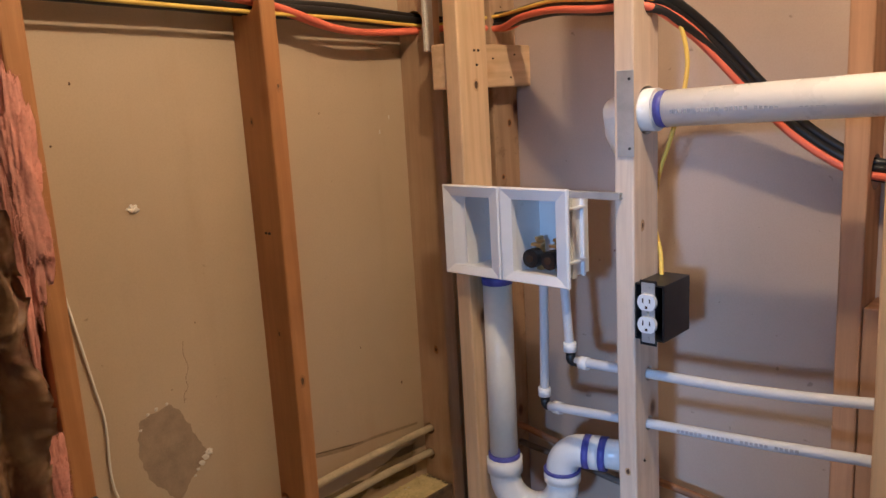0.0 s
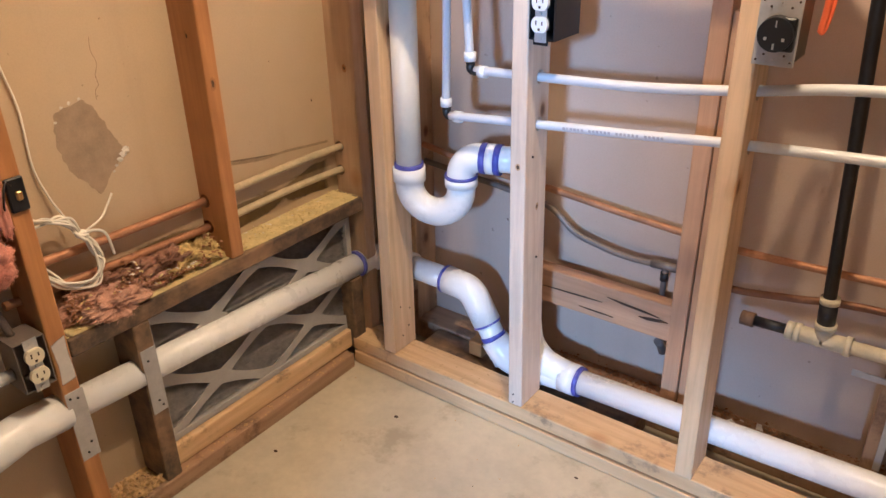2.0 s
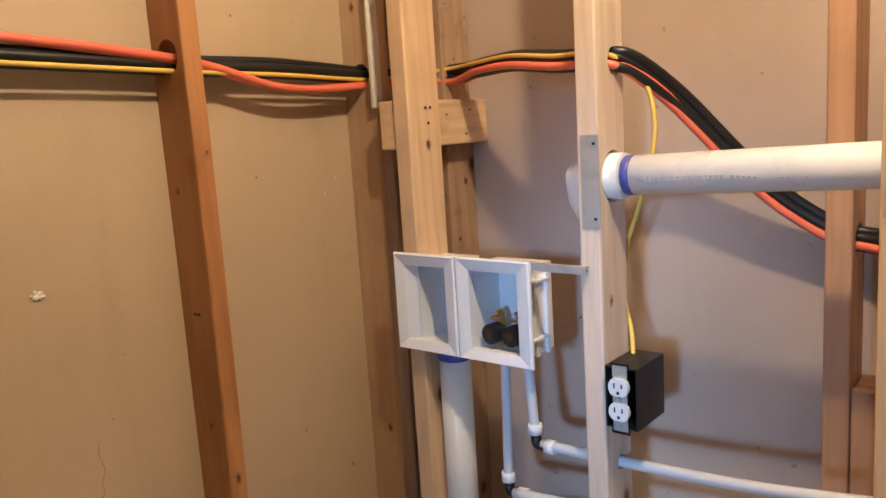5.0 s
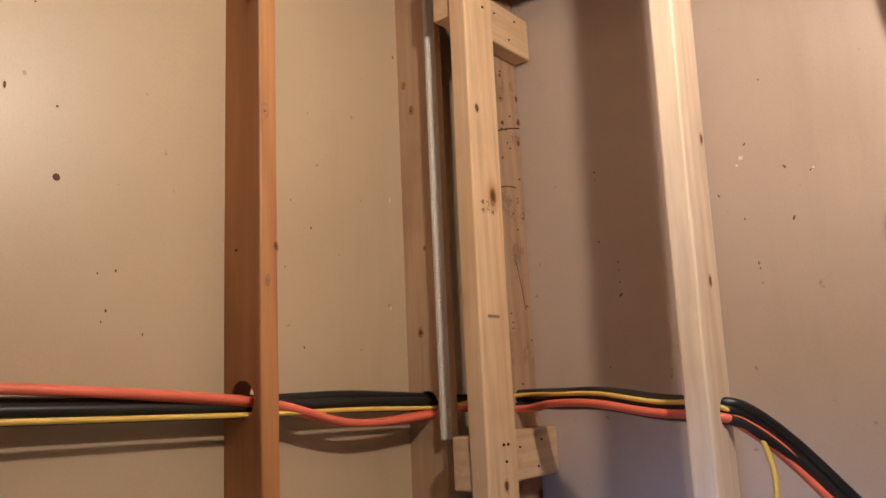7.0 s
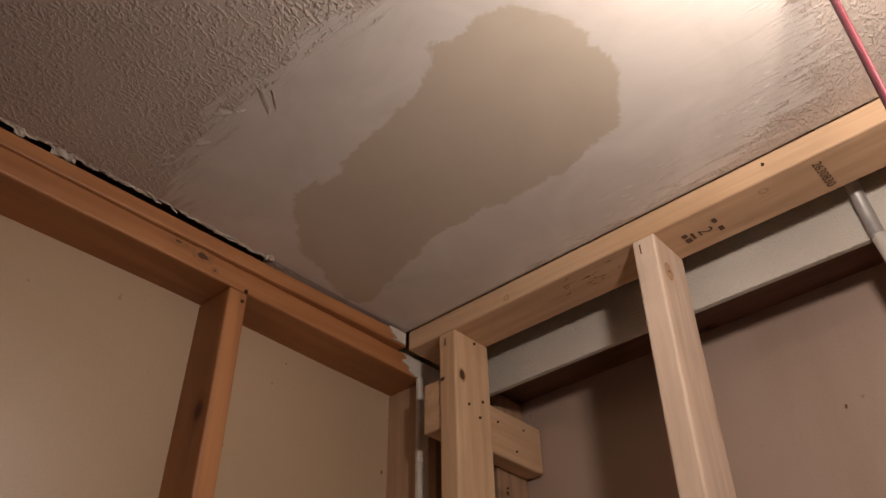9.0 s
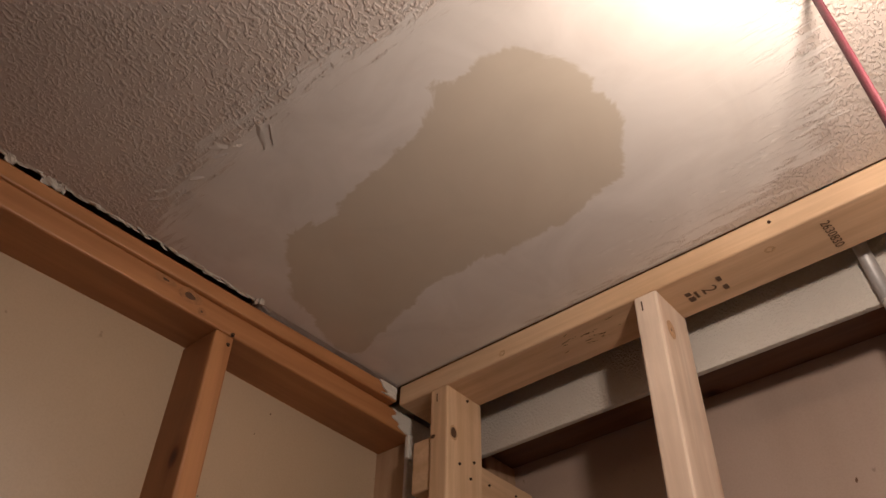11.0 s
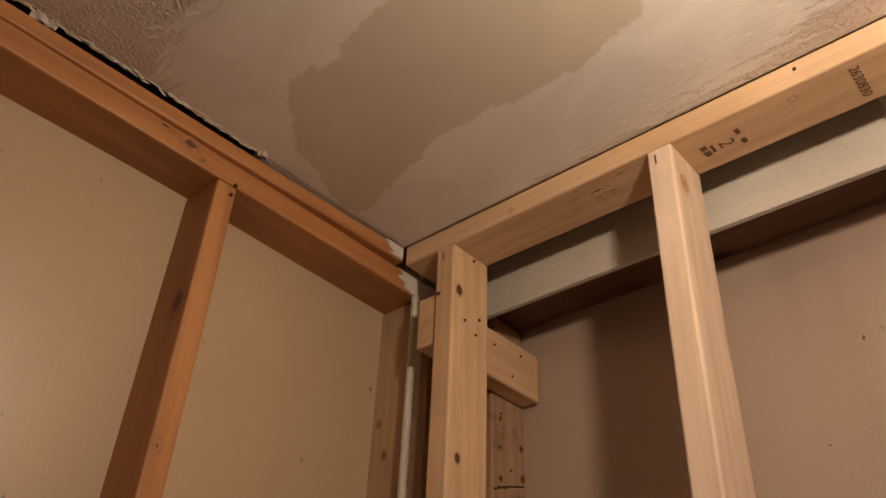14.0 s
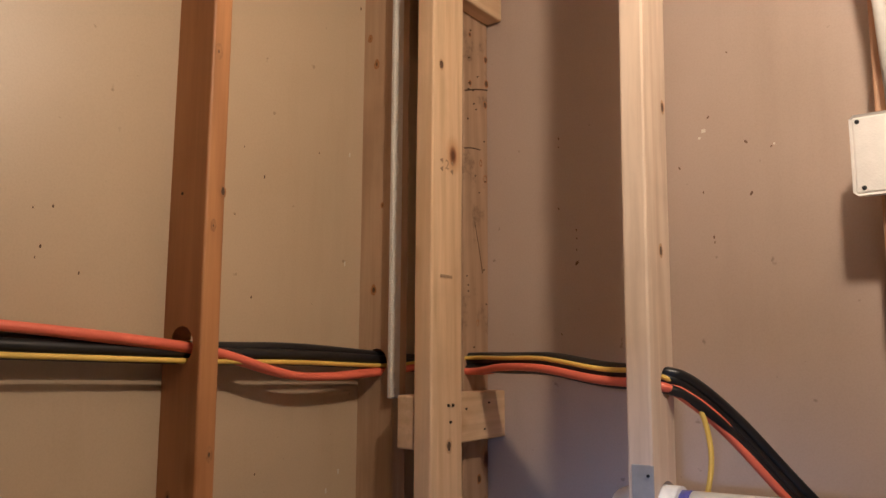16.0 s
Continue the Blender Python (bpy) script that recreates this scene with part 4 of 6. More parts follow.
for bm in (paint_bm(-0.002, 0.0030, -0.01, 0.145, 2.3675, 2.403, 0.03, 3.0), paint_bm(0.006, 0.0200, -0.055, -0.006, 2.407, 2.430, 0.02, 8.0)):
    tagged(part("drywall_edge", bm, M_WHITEBEAM), "white painted paper left on the corner plate", "drywall strip", kind="structure")
nail_dots("nail", [(-0.05, -0.361, 1.768), (-0.04, -0.361, 1.14), (-0.03, -0.361, 1.14)], (0, -1, 0), 0.004, s1)
for k, (x, z, size, core) in enumerate(((-0.048, 1.949, 0.005, 0.4), (-0.054, 1.808, 0.004, 0.3), (-0.042, 1.708, 0.0085, 0.75), (-0.05, 1.34, 0.006, 0.4), (-0.03, 0.95, 0.007, 0.4))):
    knot(s1, (x, -0.361, z), (0, -1, 0), size, 1.6, core, seed=k)
for k, (y, z, size, core) in enumerate(((-0.352, 1.974, 0.007, 0.2), (-0.335, 1.769, 0.005, 0.6), (-0.349, 1.717, 0.005, 0.2), (-0.34, 1.40, 0.006, 0.3), (-0.345, 0.86, 0.007, 0.5))):
    t_ = (2.366 - z) / 1.886
    knot(s1, (0.0003 + 0.032 * t_ * (1 - t_), y, z), (1, 0, 0), size, 1.9, core, seed=k)
for k, (x, z, size, core) in enumerate(((-0.070, 2.153, 0.006, 0.2), (-0.052, 2.096, 0.007, 0.35), (-0.032, 1.816, 0.004, 0.3), (-0.05, 1.656, 0.007, 0.5), (-0.05, 1.25, 0.008, 0.4), (-0.03, 0.80, 0.007, 0.4))):
    knot(s0, (x, 0.058, z), (0, -1, 0), size, 1.5, core, seed=k)
for y, z, size, core, st in ((-0.414, 2.392, 0.0115, 0.45, 1.7), (-0.455, 2.396, 0.007, 0.3, 2.5), (-0.39, 2.378, 0.006, 0.3, 1.2), (-0.12, 2.385, 0.006, 0.3, 1.6)):
    knot(low_top, (0.0003, y, z), (1, 0, 0), size, st, core, "y")
nail_dots("bent_nail", [(0.0, -0.332, 2.37), (0.0, -0.336, 2.35)], (1, 0, 0), 0.005, s1)

# pocks and the broken place in the ivory board
broken = [(-0.622, 0.853), (-0.604, 0.862), (-0.585, 0.864), (-0.566, 0.869), (-0.548, 0.850), (-0.535, 0.824), (-0.522, 0.79), (-0.505, 0.757), (-0.520, 0.740), (-0.540, 0.722), (-0.556, 0.70), (-0.570, 0.687), (-0.590, 0.715), (-0.612, 0.741), (-0.626, 0.775), (-0.629, 0.81)]
bm = bmesh.new()
pts = []
for i, (a, b) in enumerate(zip(broken, broken[1:] + broken[:1])):
    for j in range(6):
        t = j / 6
        k = Vector((a[0] + (b[0] - a[0]) * t, a[1] + (b[1] - a[1]) * t, 0))
        k += 0.004 * Vector((noise.noise(k * 90), noise.noise(k * 90 + Vector((5, 5, 5))), 0))
        pts.append(k)
face = bm.faces.new([bm.verts.new((wall_x(p.x) + 0.0018, p.x, p.y)) for p in pts])
mid = bmesh.ops.inset_region(bm, faces=[face], thickness=0.004)
bmesh.ops.translate(bm, verts=face.verts[:], vec=(-0.0012, 0, 0))
bmesh.ops.recalc_face_normals(bm, faces=bm.faces[:])
for f in mid["faces"]:
    f.material_index = 1
hole = part("broken_patch", bm, M_HOLE, left, "broken brown patch where the board's paper is gone")
hole.data.materials.append(M_CHIPP)
rnd = random.Random(12)
bm = bmesh.new()
for y, z, s in ((-0.503, 0.757, 0.010), (-0.510, 0.749, 0.008), (-0.518, 0.740, 0.007), (-0.528, 0.731, 0.005), (-0.535, 0.722, 0.004), (-0.59, 0.868, 0.005), (-0.57, 0.871, 0.004), (-0.622, 0.84, 0.004), (-0.605, 0.863, 0.004), (-0.585, 1.214, 0.012), (-0.58, 1.211, 0.007)):
    ico = bmesh.new()
    bmesh.ops.create_icosphere(ico, subdivisions=3, radius=s)
    for v in ico.verts:
        v.co *= 1 + 0.7 * noise.noise(v.co * 130 + Vector((y * 40, z * 40, 0))) + 0.3 * noise.noise(v.co * 420)
        v.co = Vector((wall_x(y) + v.co.x * 0.4, y + v.co.y * 0.75, z + v.co.z * 0.65))
    join_bm(bm, ico)
part("torn_gypsum", bm, M_CHIPP, left, "torn white gypsum and paper")
bm = bmesh.new()
spots = [(rnd.uniform(-0.7, -0.4), rnd.uniform(0.8, 2.2)) for _ in range(9)] + [(rnd.uniform(-0.3, 0.05), rnd.uniform(0.7, 2.3)) for _ in range(6)]
spots += [(-0.551, 1.657), (-0.545, 1.672), (-0.243, 1.759), (-0.184, 1.831), (-0.229, 1.873), (-0.058, 1.899), (-0.067, 1.625), (-0.203, 1.628), (-0.207, 2.291), (-0.184, 2.336), (-0.09, 2.37)]
for y, z in spots:
    s = rnd.uniform(0.0009, 0.0026)
    bmesh.ops.create_icosphere(bm, subdivisions=1, radius=s, matrix=Matrix.Translation((wall_x(y) + 0.0002, y, z)) @ Matrix.Diagonal((0.25, 1, rnd.uniform(0.8, 2.6), 1)))
bmesh.ops.create_icosphere(bm, subdivisions=2, radius=0.005, matrix=Matrix.Translation((wall_x(-0.615), -0.615, 1.84)) @ Matrix.Diagonal((0.2, 1, 1, 1)))
part("pocks", bm, M_KNOT, left, "dark nail pocks")
part("white_scuffs", boxes_bm([((wall_x(y) - 0.001, y - 0.0015, z - 0.004), (wall_x(y) + 0.0006, y + 0.0015, z + 0.004)) for y, z in ((0.022, 1.913), (0.015, 1.704), (-0.02, 1.30), (0.01, 1.33))]), M_CHIPP, left, "white scuffs")
tube("crack", [(wall_x(y) + 0.0002, y, z) for y, z in ((-0.538, 0.862), (-0.536, 0.878), (-0.528, 0.888), (-0.530, 0.905), (-0.523, 0.925), (-0.529, 0.95), (-0.527, 0.972))], 0.00032, M_SCRATCH, left, "thin crack", sides=6)
bm = bmesh.new()
north = bpy.data.objects["wall_north"]
for x, z, s in ((0.253, 1.71, 0.0065), (0.253, 1.735, 0.003), (0.2535, 1.757, 0.003), (0.253, 1.773, 0.0035), (0.569, 1.894, 0.005), (0.574, 1.805, 0.0055), (0.51, 1.737, 0.004), (0.511, 1.728, 0.003), (0.508, 1.947, 0.004), (0.455, 1.864, 0.004), (0.544, 2.056, 0.003), (0.495, 1.816, 0.003), (0.609, 1.88, 0.003), (0.218, 1.957, 0.0035), (0.2175, 1.94, 0.0025), (0.216, 1.818, 0.0035), (0.219, 1.577, 0.003), (0.62, 2.19, 0.005), (0.30, 1.02, 0.005), (0.29, 0.40, 0.005), (0.31, 0.36, 0.005), (0.95, 0.31, 0.005), (0.62, 0.20, 0.005)):
    bmesh.ops.create_icosphere(bm, subdivisions=1, radius=s * 0.42, matrix=Matrix.Translation((x, 0.2898, z)) @ Matrix.Rotation(math.sin(x * 97 + z * 53) * 0.7, 4, "Y") @ Matrix.Diagonal((1, 0.25, 2.0, 1)))
part("pocks", bm, M_SCRATCH, north, "dark screw holes and scratches")
part("white_scuffs", boxes_bm([((0.496, 0.2890, 1.921), (0.503, 0.2897, 1.927)), ((0.490, 0.2890, 1.910), (0.494, 0.2897, 1.914)), ((0.612, 0.2890, 1.882), (0.615, 0.2897, 1.885))]), M_CHIPP, north, "white scuffs")


# ---- drain pipes ----
R2 = 0.0302
vent = tagged(empty("drain_pipe", (0.44, 0.135, 0.0)), "white plastic drain stack with trap, elbows and blue-primed joints", "drain pipe")
TD = Vector((0.163, 0.05, 0))
TU = Vector((0.286, 0.088, 0))
ST = Vector((0.440, 0.135, 0))
ax = (ST - TD).normalized()
up = Vector((0, 0, 1))
part("standpipe", sweep_bm([TD + up * 0.995, TD + up * 0.565], R2, 24), M_PVCOLD, vent)
mid = (TD + TU) / 2
rad = (TU - TD).length / 2
utrap = [TD + up * 0.60, TD + up * 0.565] + [mid + up * 0.553 - ax * rad * math.cos(a) - up * rad * math.sin(a) for a in [math.pi * i / 14 for i in range(15)]] + [TU + up * 0.575]
part("trap_bend", sweep_bm(utrap, 0.0335, 24), M_PVC, vent, "glossy white trap bend")
ring_band("collar", TD + up * 0.580, up, 0.0385, 0.034, M_PVC, vent)
ring_band("primer_band", TD + up * 0.600, up, 0.0345, 0.014, M_PRIMER, vent, "blue primer")
ring_band("primer_band", TD + up * 0.990, up, 0.0318, 0.016, M_PRIMER, vent, "blue primer")
arm = bent(TU + up * 0.568, TU + up * 0.634, ST + up * 0.640, 0.046)
part("trap_elbow", sweep_bm(arm[:-1] + [arm[-2] + ax * 0.02], 0.0335, 24), M_PVC, vent)
ring_band("collar", TU + up * 0.575, up, 0.0385, 0.022, M_PVC, vent)
ring_band("primer_band", TU + up * 0.588, up, 0.0388, 0.006, M_PRIMER, vent, "blue primer")
part("trap_arm", sweep_bm([arm[-2], ST + up * 0.640], R2, 24), M_PVC, vent)
for d in (0.012, 0.045):
    ring_band("primer_band", arm[-2] + ax * d, ax, 0.0355, 0.014, M_PRIMER, vent, "blue primer")
ring_band("collar", arm[-2] + ax * 0.029, ax, 0.0352, 0.02, M_PVC, vent)
part("stack", sweep_bm([ST + up * 0.12, ST + up * 1.285], R2, 24), M_PVC, vent)
part("vent_elbow", sweep_bm([(0.44, 0.12, 1.255), (0.44, 0.09, 1.29), (0.452, 0.06, 1.318), (0.49, 0.05, 1.325), (0.525, 0.05, 1.325)], 0.036, 24), M_PVC, vent)
part("vent_pipe", sweep_bm([(0.50, 0.05, 1.325), (0.90, 0.045, 1.337), (2.2, 0.04, 1.372)], R2, 24), M_PVC, vent)
ring_band("primer_band", (0.535, 0.0497, 1.326), (1, 0, 0.03), 0.0308, 0.014, M_PRIMER, vent, "blue primer")
for k in range(40):
    x = 0.56 + k * 0.0075 + (0.02 if k > 22 else 0)
    if k % 6 != 5:
        part("print_mark", box_bm((x, 0.0185 - 0.0007, 1.318 + 0.02 * (x - 0.5)), (x + 0.005, 0.0188, 1.324 + 0.02 * (x - 0.5))), M_GREYINK, vent)

low = tagged(empty("drain_line", (0.7, 0.13, 0.0)), "white plastic drain line running through both walls, blue-primed joints", "drain pipe")
part("pipe", sweep_bm([(-0.03, -0.78, 0.328), (-0.03, 0.062, 0.278)], R2, 24), M_PVC, low)
part("corner_elbow", sweep_bm(bent((-0.03, 0.05, 0.279), (-0.03, 0.13, 0.276), (0.10, 0.13, 0.275), 0.05), 0.0355, 24), M_PVCOLD, low)
ring_band("primer_band", (-0.03, 0.048, 0.279), (0, 1, -0.06), 0.0362, 0.010, M_PRIMER, low, "blue primer")
part("pipe", sweep_bm([(0.05, 0.13, 0.275), (0.24, 0.13, 0.270)], R2, 24), M_PVC, low)
part("end_elbow", sweep_bm(bent((-0.03, -0.765, 0.327), (-0.03, -0.85, 0.332), (0.0, -1.02, 0.322), 0.08), 0.0365, 24), M_PVC, low)
ring_band("primer_band", (-0.03, -0.775, 0.327), (0, 1, 0), 0.0345, 0.018, M_PRIMER, low, "blue primer")
bend = bent((0.205, 0.13, 0.271), (0.285, 0.13, 0.266), (0.335, 0.13, 0.180), 0.05)
part("angle_elbow", sweep_bm(bend, 0.0362, 24), M_PVC, low)
ring_band("primer_band", (0.207, 0.13, 0.271), (1, 0, -0.03), 0.0367, 0.008, M_PRIMER, low, "blue primer")
part("pipe", sweep_bm([(0.31, 0.13, 0.223), (0.39, 0.13, 0.086)], R2, 24), M_PVC, low)
d45 = Vector((0.05, 0, -0.086)).normalized()
ring_band("primer_band", Vector((0.333, 0.13, 0.183)), d45, 0.0367, 0.005, M_PRIMER, low, "blue primer")
ring_band("primer_band", Vector((0.352, 0.13, 0.151)), d45, 0.0325, 0.012, M_PRIMER, low, "blue primer")
part("elbow", sweep_bm(bent((0.356, 0.13, 0.144), (0.392, 0.13, 0.098), (0.50, 0.13, 0.100), 0.06), 0.0362, 24), M_PVC, low)
part("wye", join_bm(sweep_bm([(0.43, 0.13, 0.10), (0.58, 0.13, 0.112)], 0.0362, 24), sweep_bm(bent((0.44, 0.135, 0.26), (0.46, 0.132, 0.13), (0.58, 0.13, 0.112), 0.09), 0.0362, 24)), M_PVC, low)
ring_band("collar", (0.575, 0.13, 0.112), (1, 0, 0.03), 0.0385, 0.04, M_PVC, low)
ring_band("primer_band", (0.598, 0.13, 0.112), (1, 0, 0.03), 0.0368, 0.014, M_PRIMER, low, "blue primer")
part("pipe", sweep_bm([(0.55, 0.13, 0.111), (1.30, 0.13, 0.132), (2.3, 0.13, 0.16)], R2, 24), M_PVC, low)


# ---- steel nail plates ----
def nail_plate(lo, hi, normal, screws, label):
    ob = tagged(part("nail_plate", box_bm(lo, hi, 0.0006), M_STEEL), label, "nail plate", "nail plates")
    nail_dots("screw", screws, normal, 0.0038, ob, M_IRON)
    return ob


nail_plate((0.476, -0.0022, 1.25), (0.507, -0.0005, 1.392), (0, -1, 0), [(0.499, -0.0022, 1.378), (0.499, -0.0022, 1.264)], "grey steel nail plate on the notched stud")
nail_plate((0.884, -0.0022, 1.277), (0.92, -0.0005, 1.43), (0, -1, 0), [(0.895, -0.0022, 1.292), (0.895, -0.0022, 1.415)], "grey steel nail plate over the vent pipe")
nail_plate((0.0005, -0.612, 0.226), (0.0022, -0.578, 0.382), (1, 0, 0), [(0.0022, -0.60, 0.355), (0.0022, -0.595, 0.255), (0.0022, -0.588, 0.24)], "grey steel nail plate over the drain on a short stud")
nail_plate((0.0005, -0.772, 0.22), (0.0022, -0.736, 0.378), (1, 0, 0), [(0.0022, -0.75, 0.36), (0.0022, -0.764, 0.365), (0.0022, -0.748, 0.255), (0.0022, -0.758, 0.235)], "grey steel nail plate over the drain on an old stud")


# overspray near the ceiling corner, water stains on the ivory board
for nm, outline, spread, put, mt, text in (
        ("water_stain", [(-0.31, 0.665), (-0.25, 0.652), (-0.18, 0.640), (-0.1, 0.634), (0.04, 0.618), (0.04, 0.612), (-0.1, 0.627), (-0.18, 0.632), (-0.25, 0.644), (-0.31, 0.655)], 0.004, lambda u, v: (wall_x(u) + 0.0006, u, v), M_DRIP, "brown drip mark left by water above the pipes"),
        ("water_stain", [(-0.31, 0.49), (-0.31, 0.56), (-0.1, 0.57), (0.05, 0.58), (0.05, 0.49)], 0.04, lambda u, v: (wall_x(u) + 0.0006, u, v), M_STAIN, "brown water stain behind the pipes"),
        ("water_stain", [(-0.73, 0.49), (-0.73, 0.56), (-0.62, 0.55), (-0.5, 0.57), (-0.37, 0.55), (-0.37, 0.49)], 0.04, lambda u, v: (wall_x(u) + 0.0006, u, v), M_STAIN, "brown water stain behind the pipes"),
        ("overspray", [(-0.768, 0.40), (-0.742, 0.40), (-0.742, 0.50), (-0.768, 0.49)], 0.008, lambda u, v: (0.0024, u, v), M_OVERSPRAY, "white paint blot on the old stud")):
    tagged(coat(nm, outline, spread, put, mt, step=0.02, amount=0.002 if mt == M_DRIP else 0.008, seed=outline[0][1]), text, "stain", kind="stuff")


# ---- laundry outlet box ----
def frame_bm(x0, x1, z0, z1, ox0, ox1, oz0, oz1, y_front, y_back, deep=0.0):
    """A mitred frame whose faces slope in to the opening."""
    bm = bmesh.new()
    outer = [(x0, z0), (x1, z0), (x1, z1), (x0, z1)]
    inner = [(ox0, oz0), (ox1, oz0), (ox1, oz1), (ox0, oz1)]
    lip = [(a * 0.88 + b * 0.12, c * 0.88 + d * 0.12) for (a, c), (b, d) in zip(outer, inner)]
    rings = [[bm.verts.new((x, y_back, z)) for x, z in outer], [bm.verts.new((x, y_front + 0.003, z)) for x, z in outer], [bm.verts.new((x, y_front, z)) for x, z in lip],
             [bm.verts.new((x, y_front + 0.006, z)) for x, z in inner], [bm.verts.new((x + (deep if k in (0, 3) else 0.0), y_back + 0.012, z)) for k, (x, z) in enumerate(inner)]]
    for a, b in zip(rings, rings[1:]):
        for k in range(4):
            bm.faces.new((a[k], a[(k + 1) % 4], b[(k + 1) % 4], b[k]))
    bmesh.ops.recalc_face_normals(bm, faces=bm.faces[:])
    return bm


def tray_bm(x0, x1, z0, z1, y0, y1, t=0.003):
    """An open-fronted box with thin sides."""
    return boxes_bm([((x0 - t, y0, z0 - t), (x0, y1, z1 + t)), ((x1, y0, z0 - t), (x1 + t, y1, z1 + t)), ((x0, y0, z0 - t), (x1, y1, z0)), ((x0, y0, z1), (x1, y1, z1 + t)), ((x0 - t, y1, z0 - t), (x1 + t, y1 + t, z1 + t))])


laundry = tagged(empty("laundry_outlet_box", (0.24, 0.04, 1.01)), "white double laundry outlet box with two valves, fixed between studs", "outlet box")
part("front_frame", frame_bm(0.086, 0.229, 1.011, 1.193, 0.106, 0.203, 1.030, 1.170, -0.020, -0.012, 0.0265), M_BOXW, laundry)
part("front_frame", frame_bm(0.231, 0.384, 1.011, 1.193, 0.256, 0.356, 1.030, 1.170, -0.020, -0.012), M_BOXW, laundry)
part("drain_tray", tray_bm(0.133, 0.206, 1.026, 1.174, -0.004, 0.080), M_BOXW, laundry)
part("valve_tray", tray_bm(0.254, 0.360, 1.026, 1.174, -0.004, 0.080), M_BOXW, laundry)
part("side_flange", boxes_bm([((0.363, 0.022, 1.02), (0.368, 0.034, 1.18)), ((0.363, 0.005, 1.15), (0.374, 0.06, 1.155)), ((0.363, 0.005, 1.05), (0.374, 0.06, 1.055)), ((0.363, 0.055, 1.02), (0.370, 0.062, 1.18))], 0.001), M_BOXW, laundry)
for x in (0.280, 0.322):
    valve = part("valve", sweep_bm([(x, 0.045, 1.026), (x, 0.045, 1.085)], 0.009, 14), M_BRASS, laundry, "brass washing machine valve")
    bm = bmesh.new()
    bmesh.ops.create_cone(bm, cap_ends=True, segments=22, radius1=0.0185, radius2=0.0185, depth=0.026, matrix=Matrix.Translation((x, 0.020, 1.053)) @ Matrix.Rotation(radians(90), 4, "X"))
    bmesh.ops.bevel(bm, geom=bm.edges[:], offset=0.002, segments=2, affect="EDGES")
    part("knob", bm, M_BLACK, valve, "black round valve outlet")
    bm = bmesh.new()
    bmesh.ops.create_cone(bm, cap_ends=True, segments=16, radius1=0.007, radius2=0.007, depth=0.004, matrix=Matrix.Translation((x, 0.0065, 1.053)) @ Matrix.Rotation(radians(90), 4, "X"))
    part("bore", bm, M_DARKHOLE, valve)
    part("lever", boxes_bm([((x - 0.004, 0.03, 1.085), (x + 0.004, 0.05, 1.092)), ((x - 0.011, 0.026, 1.074), (x + 0.011, 0.044, 1.080))], 0.001), M_BRASS, valve)
tagged(part("support_bar", boxes_bm([((0.362, -0.012, 1.178), (0.484, -0.009, 1.190)), ((0.362, -0.009, 1.187), (0.484, -0.001, 1.190)), ((0.362, -0.009, 1.178), (0.484, -0.001, 1.181))]), M_STEEL), "thin galvanised support bar from outlet box to stud", "support bar")


# ---- water lines ----
def fitting(parent, at, along, r, length, label="white crimp sleeve"):
    return ring_band("sleeve", at, along, r, length, M_PVC, parent, label)


RP = 0.0091
for k, (vx, vy, vz, ex, ez, runs) in enumerate(((0.318, 0.062, 1.022, 0.332, 0.842, [(0.345, 0.06, 0.845), (0.475, 0.05, 0.854), (0.70, 0.046, 0.866), (0.887, 0.05, 0.885), (1.10, 0.05, 0.915), (1.5, 0.05, 0.93), (2.4, 0.05, 0.94)]),
                                                (0.273, 0.06, 1.022, 0.268, 0.735, [(0.282, 0.055, 0.738), (0.475, 0.05, 0.757), (0.70, 0.046, 0.776), (0.887, 0.05, 0.792), (1.13, 0.05, 0.807), (1.5, 0.05, 0.82), (2.4, 0.05, 0.83)]))):
    line = tagged(empty("water_line", (ex, 0.06, ez)), "white plastic water line with black elbow running through studs", "water line", "water lines")
    tube("riser", [(vx, vy, vz), ((vx * 2 + ex) / 3, vy, (vz * 2 + ez) / 3), (ex - 0.001, 0.06, ez + 0.02)], RP, M_PEX, line, sides=16)
    part("elbow", sweep_bm(bent((ex, 0.06, ez + 0.018), (ex, 0.06, ez), (ex + 0.02, 0.06, ez + 0.002), 0.008), 0.0095, 12), M_BLACK, line, "black elbow")
    fitting(line, (ex - 0.001, 0.06, ez + 0.030), (0, 0, 1), 0.0128, 0.018)
    fitting(line, (ex + 0.031, 0.06, ez + 0.002), (1, 0, 0.05), 0.0128, 0.018)
    tube("run", runs, RP, M_PEX, line, sides=16)
    for j in range(26):
        x = 0.565 + j * 0.008
        if j % 7 != 6 and k == 1:
            zz = 0.757 + (x - 0.475) * 0.085
            part("print_mark", box_bm((x, 0.0365, zz - 0.002), (x + 0.005, 0.0385, zz + 0.003)), M_GREYINK, line)

cu_a = tagged(empty("copper_pipes", (-0.06, -0.5, 0.5)), "pair of copper pipes through the old studs", "copper pipe")
tube("pipe", [(-0.062, -0.80, 0.615), (-0.062, -0.60, 0.607), (-0.064, -0.361, 0.601)], 0.0085, M_COPPER, cu_a)
tube("pipe", [(-0.062, -0.80, 0.560), (-0.062, -0.60, 0.550), (-0.064, -0.361, 0.540)], 0.0085, M_COPPER, cu_a)
tube("pipe", [(-0.064, -0.345, 0.601), (-0.066, -0.1, 0.602), (-0.067, 0.10, 0.597)], 0.0085, M_CUOLD, cu_a, "dusty tan pipe")
tube("pipe", [(-0.064, -0.345, 0.541), (-0.069, -0.1, 0.542), (-0.070, 0.10, 0.534)], 0.0085, M_CUOLD, cu_a, "dusty tan pipe")
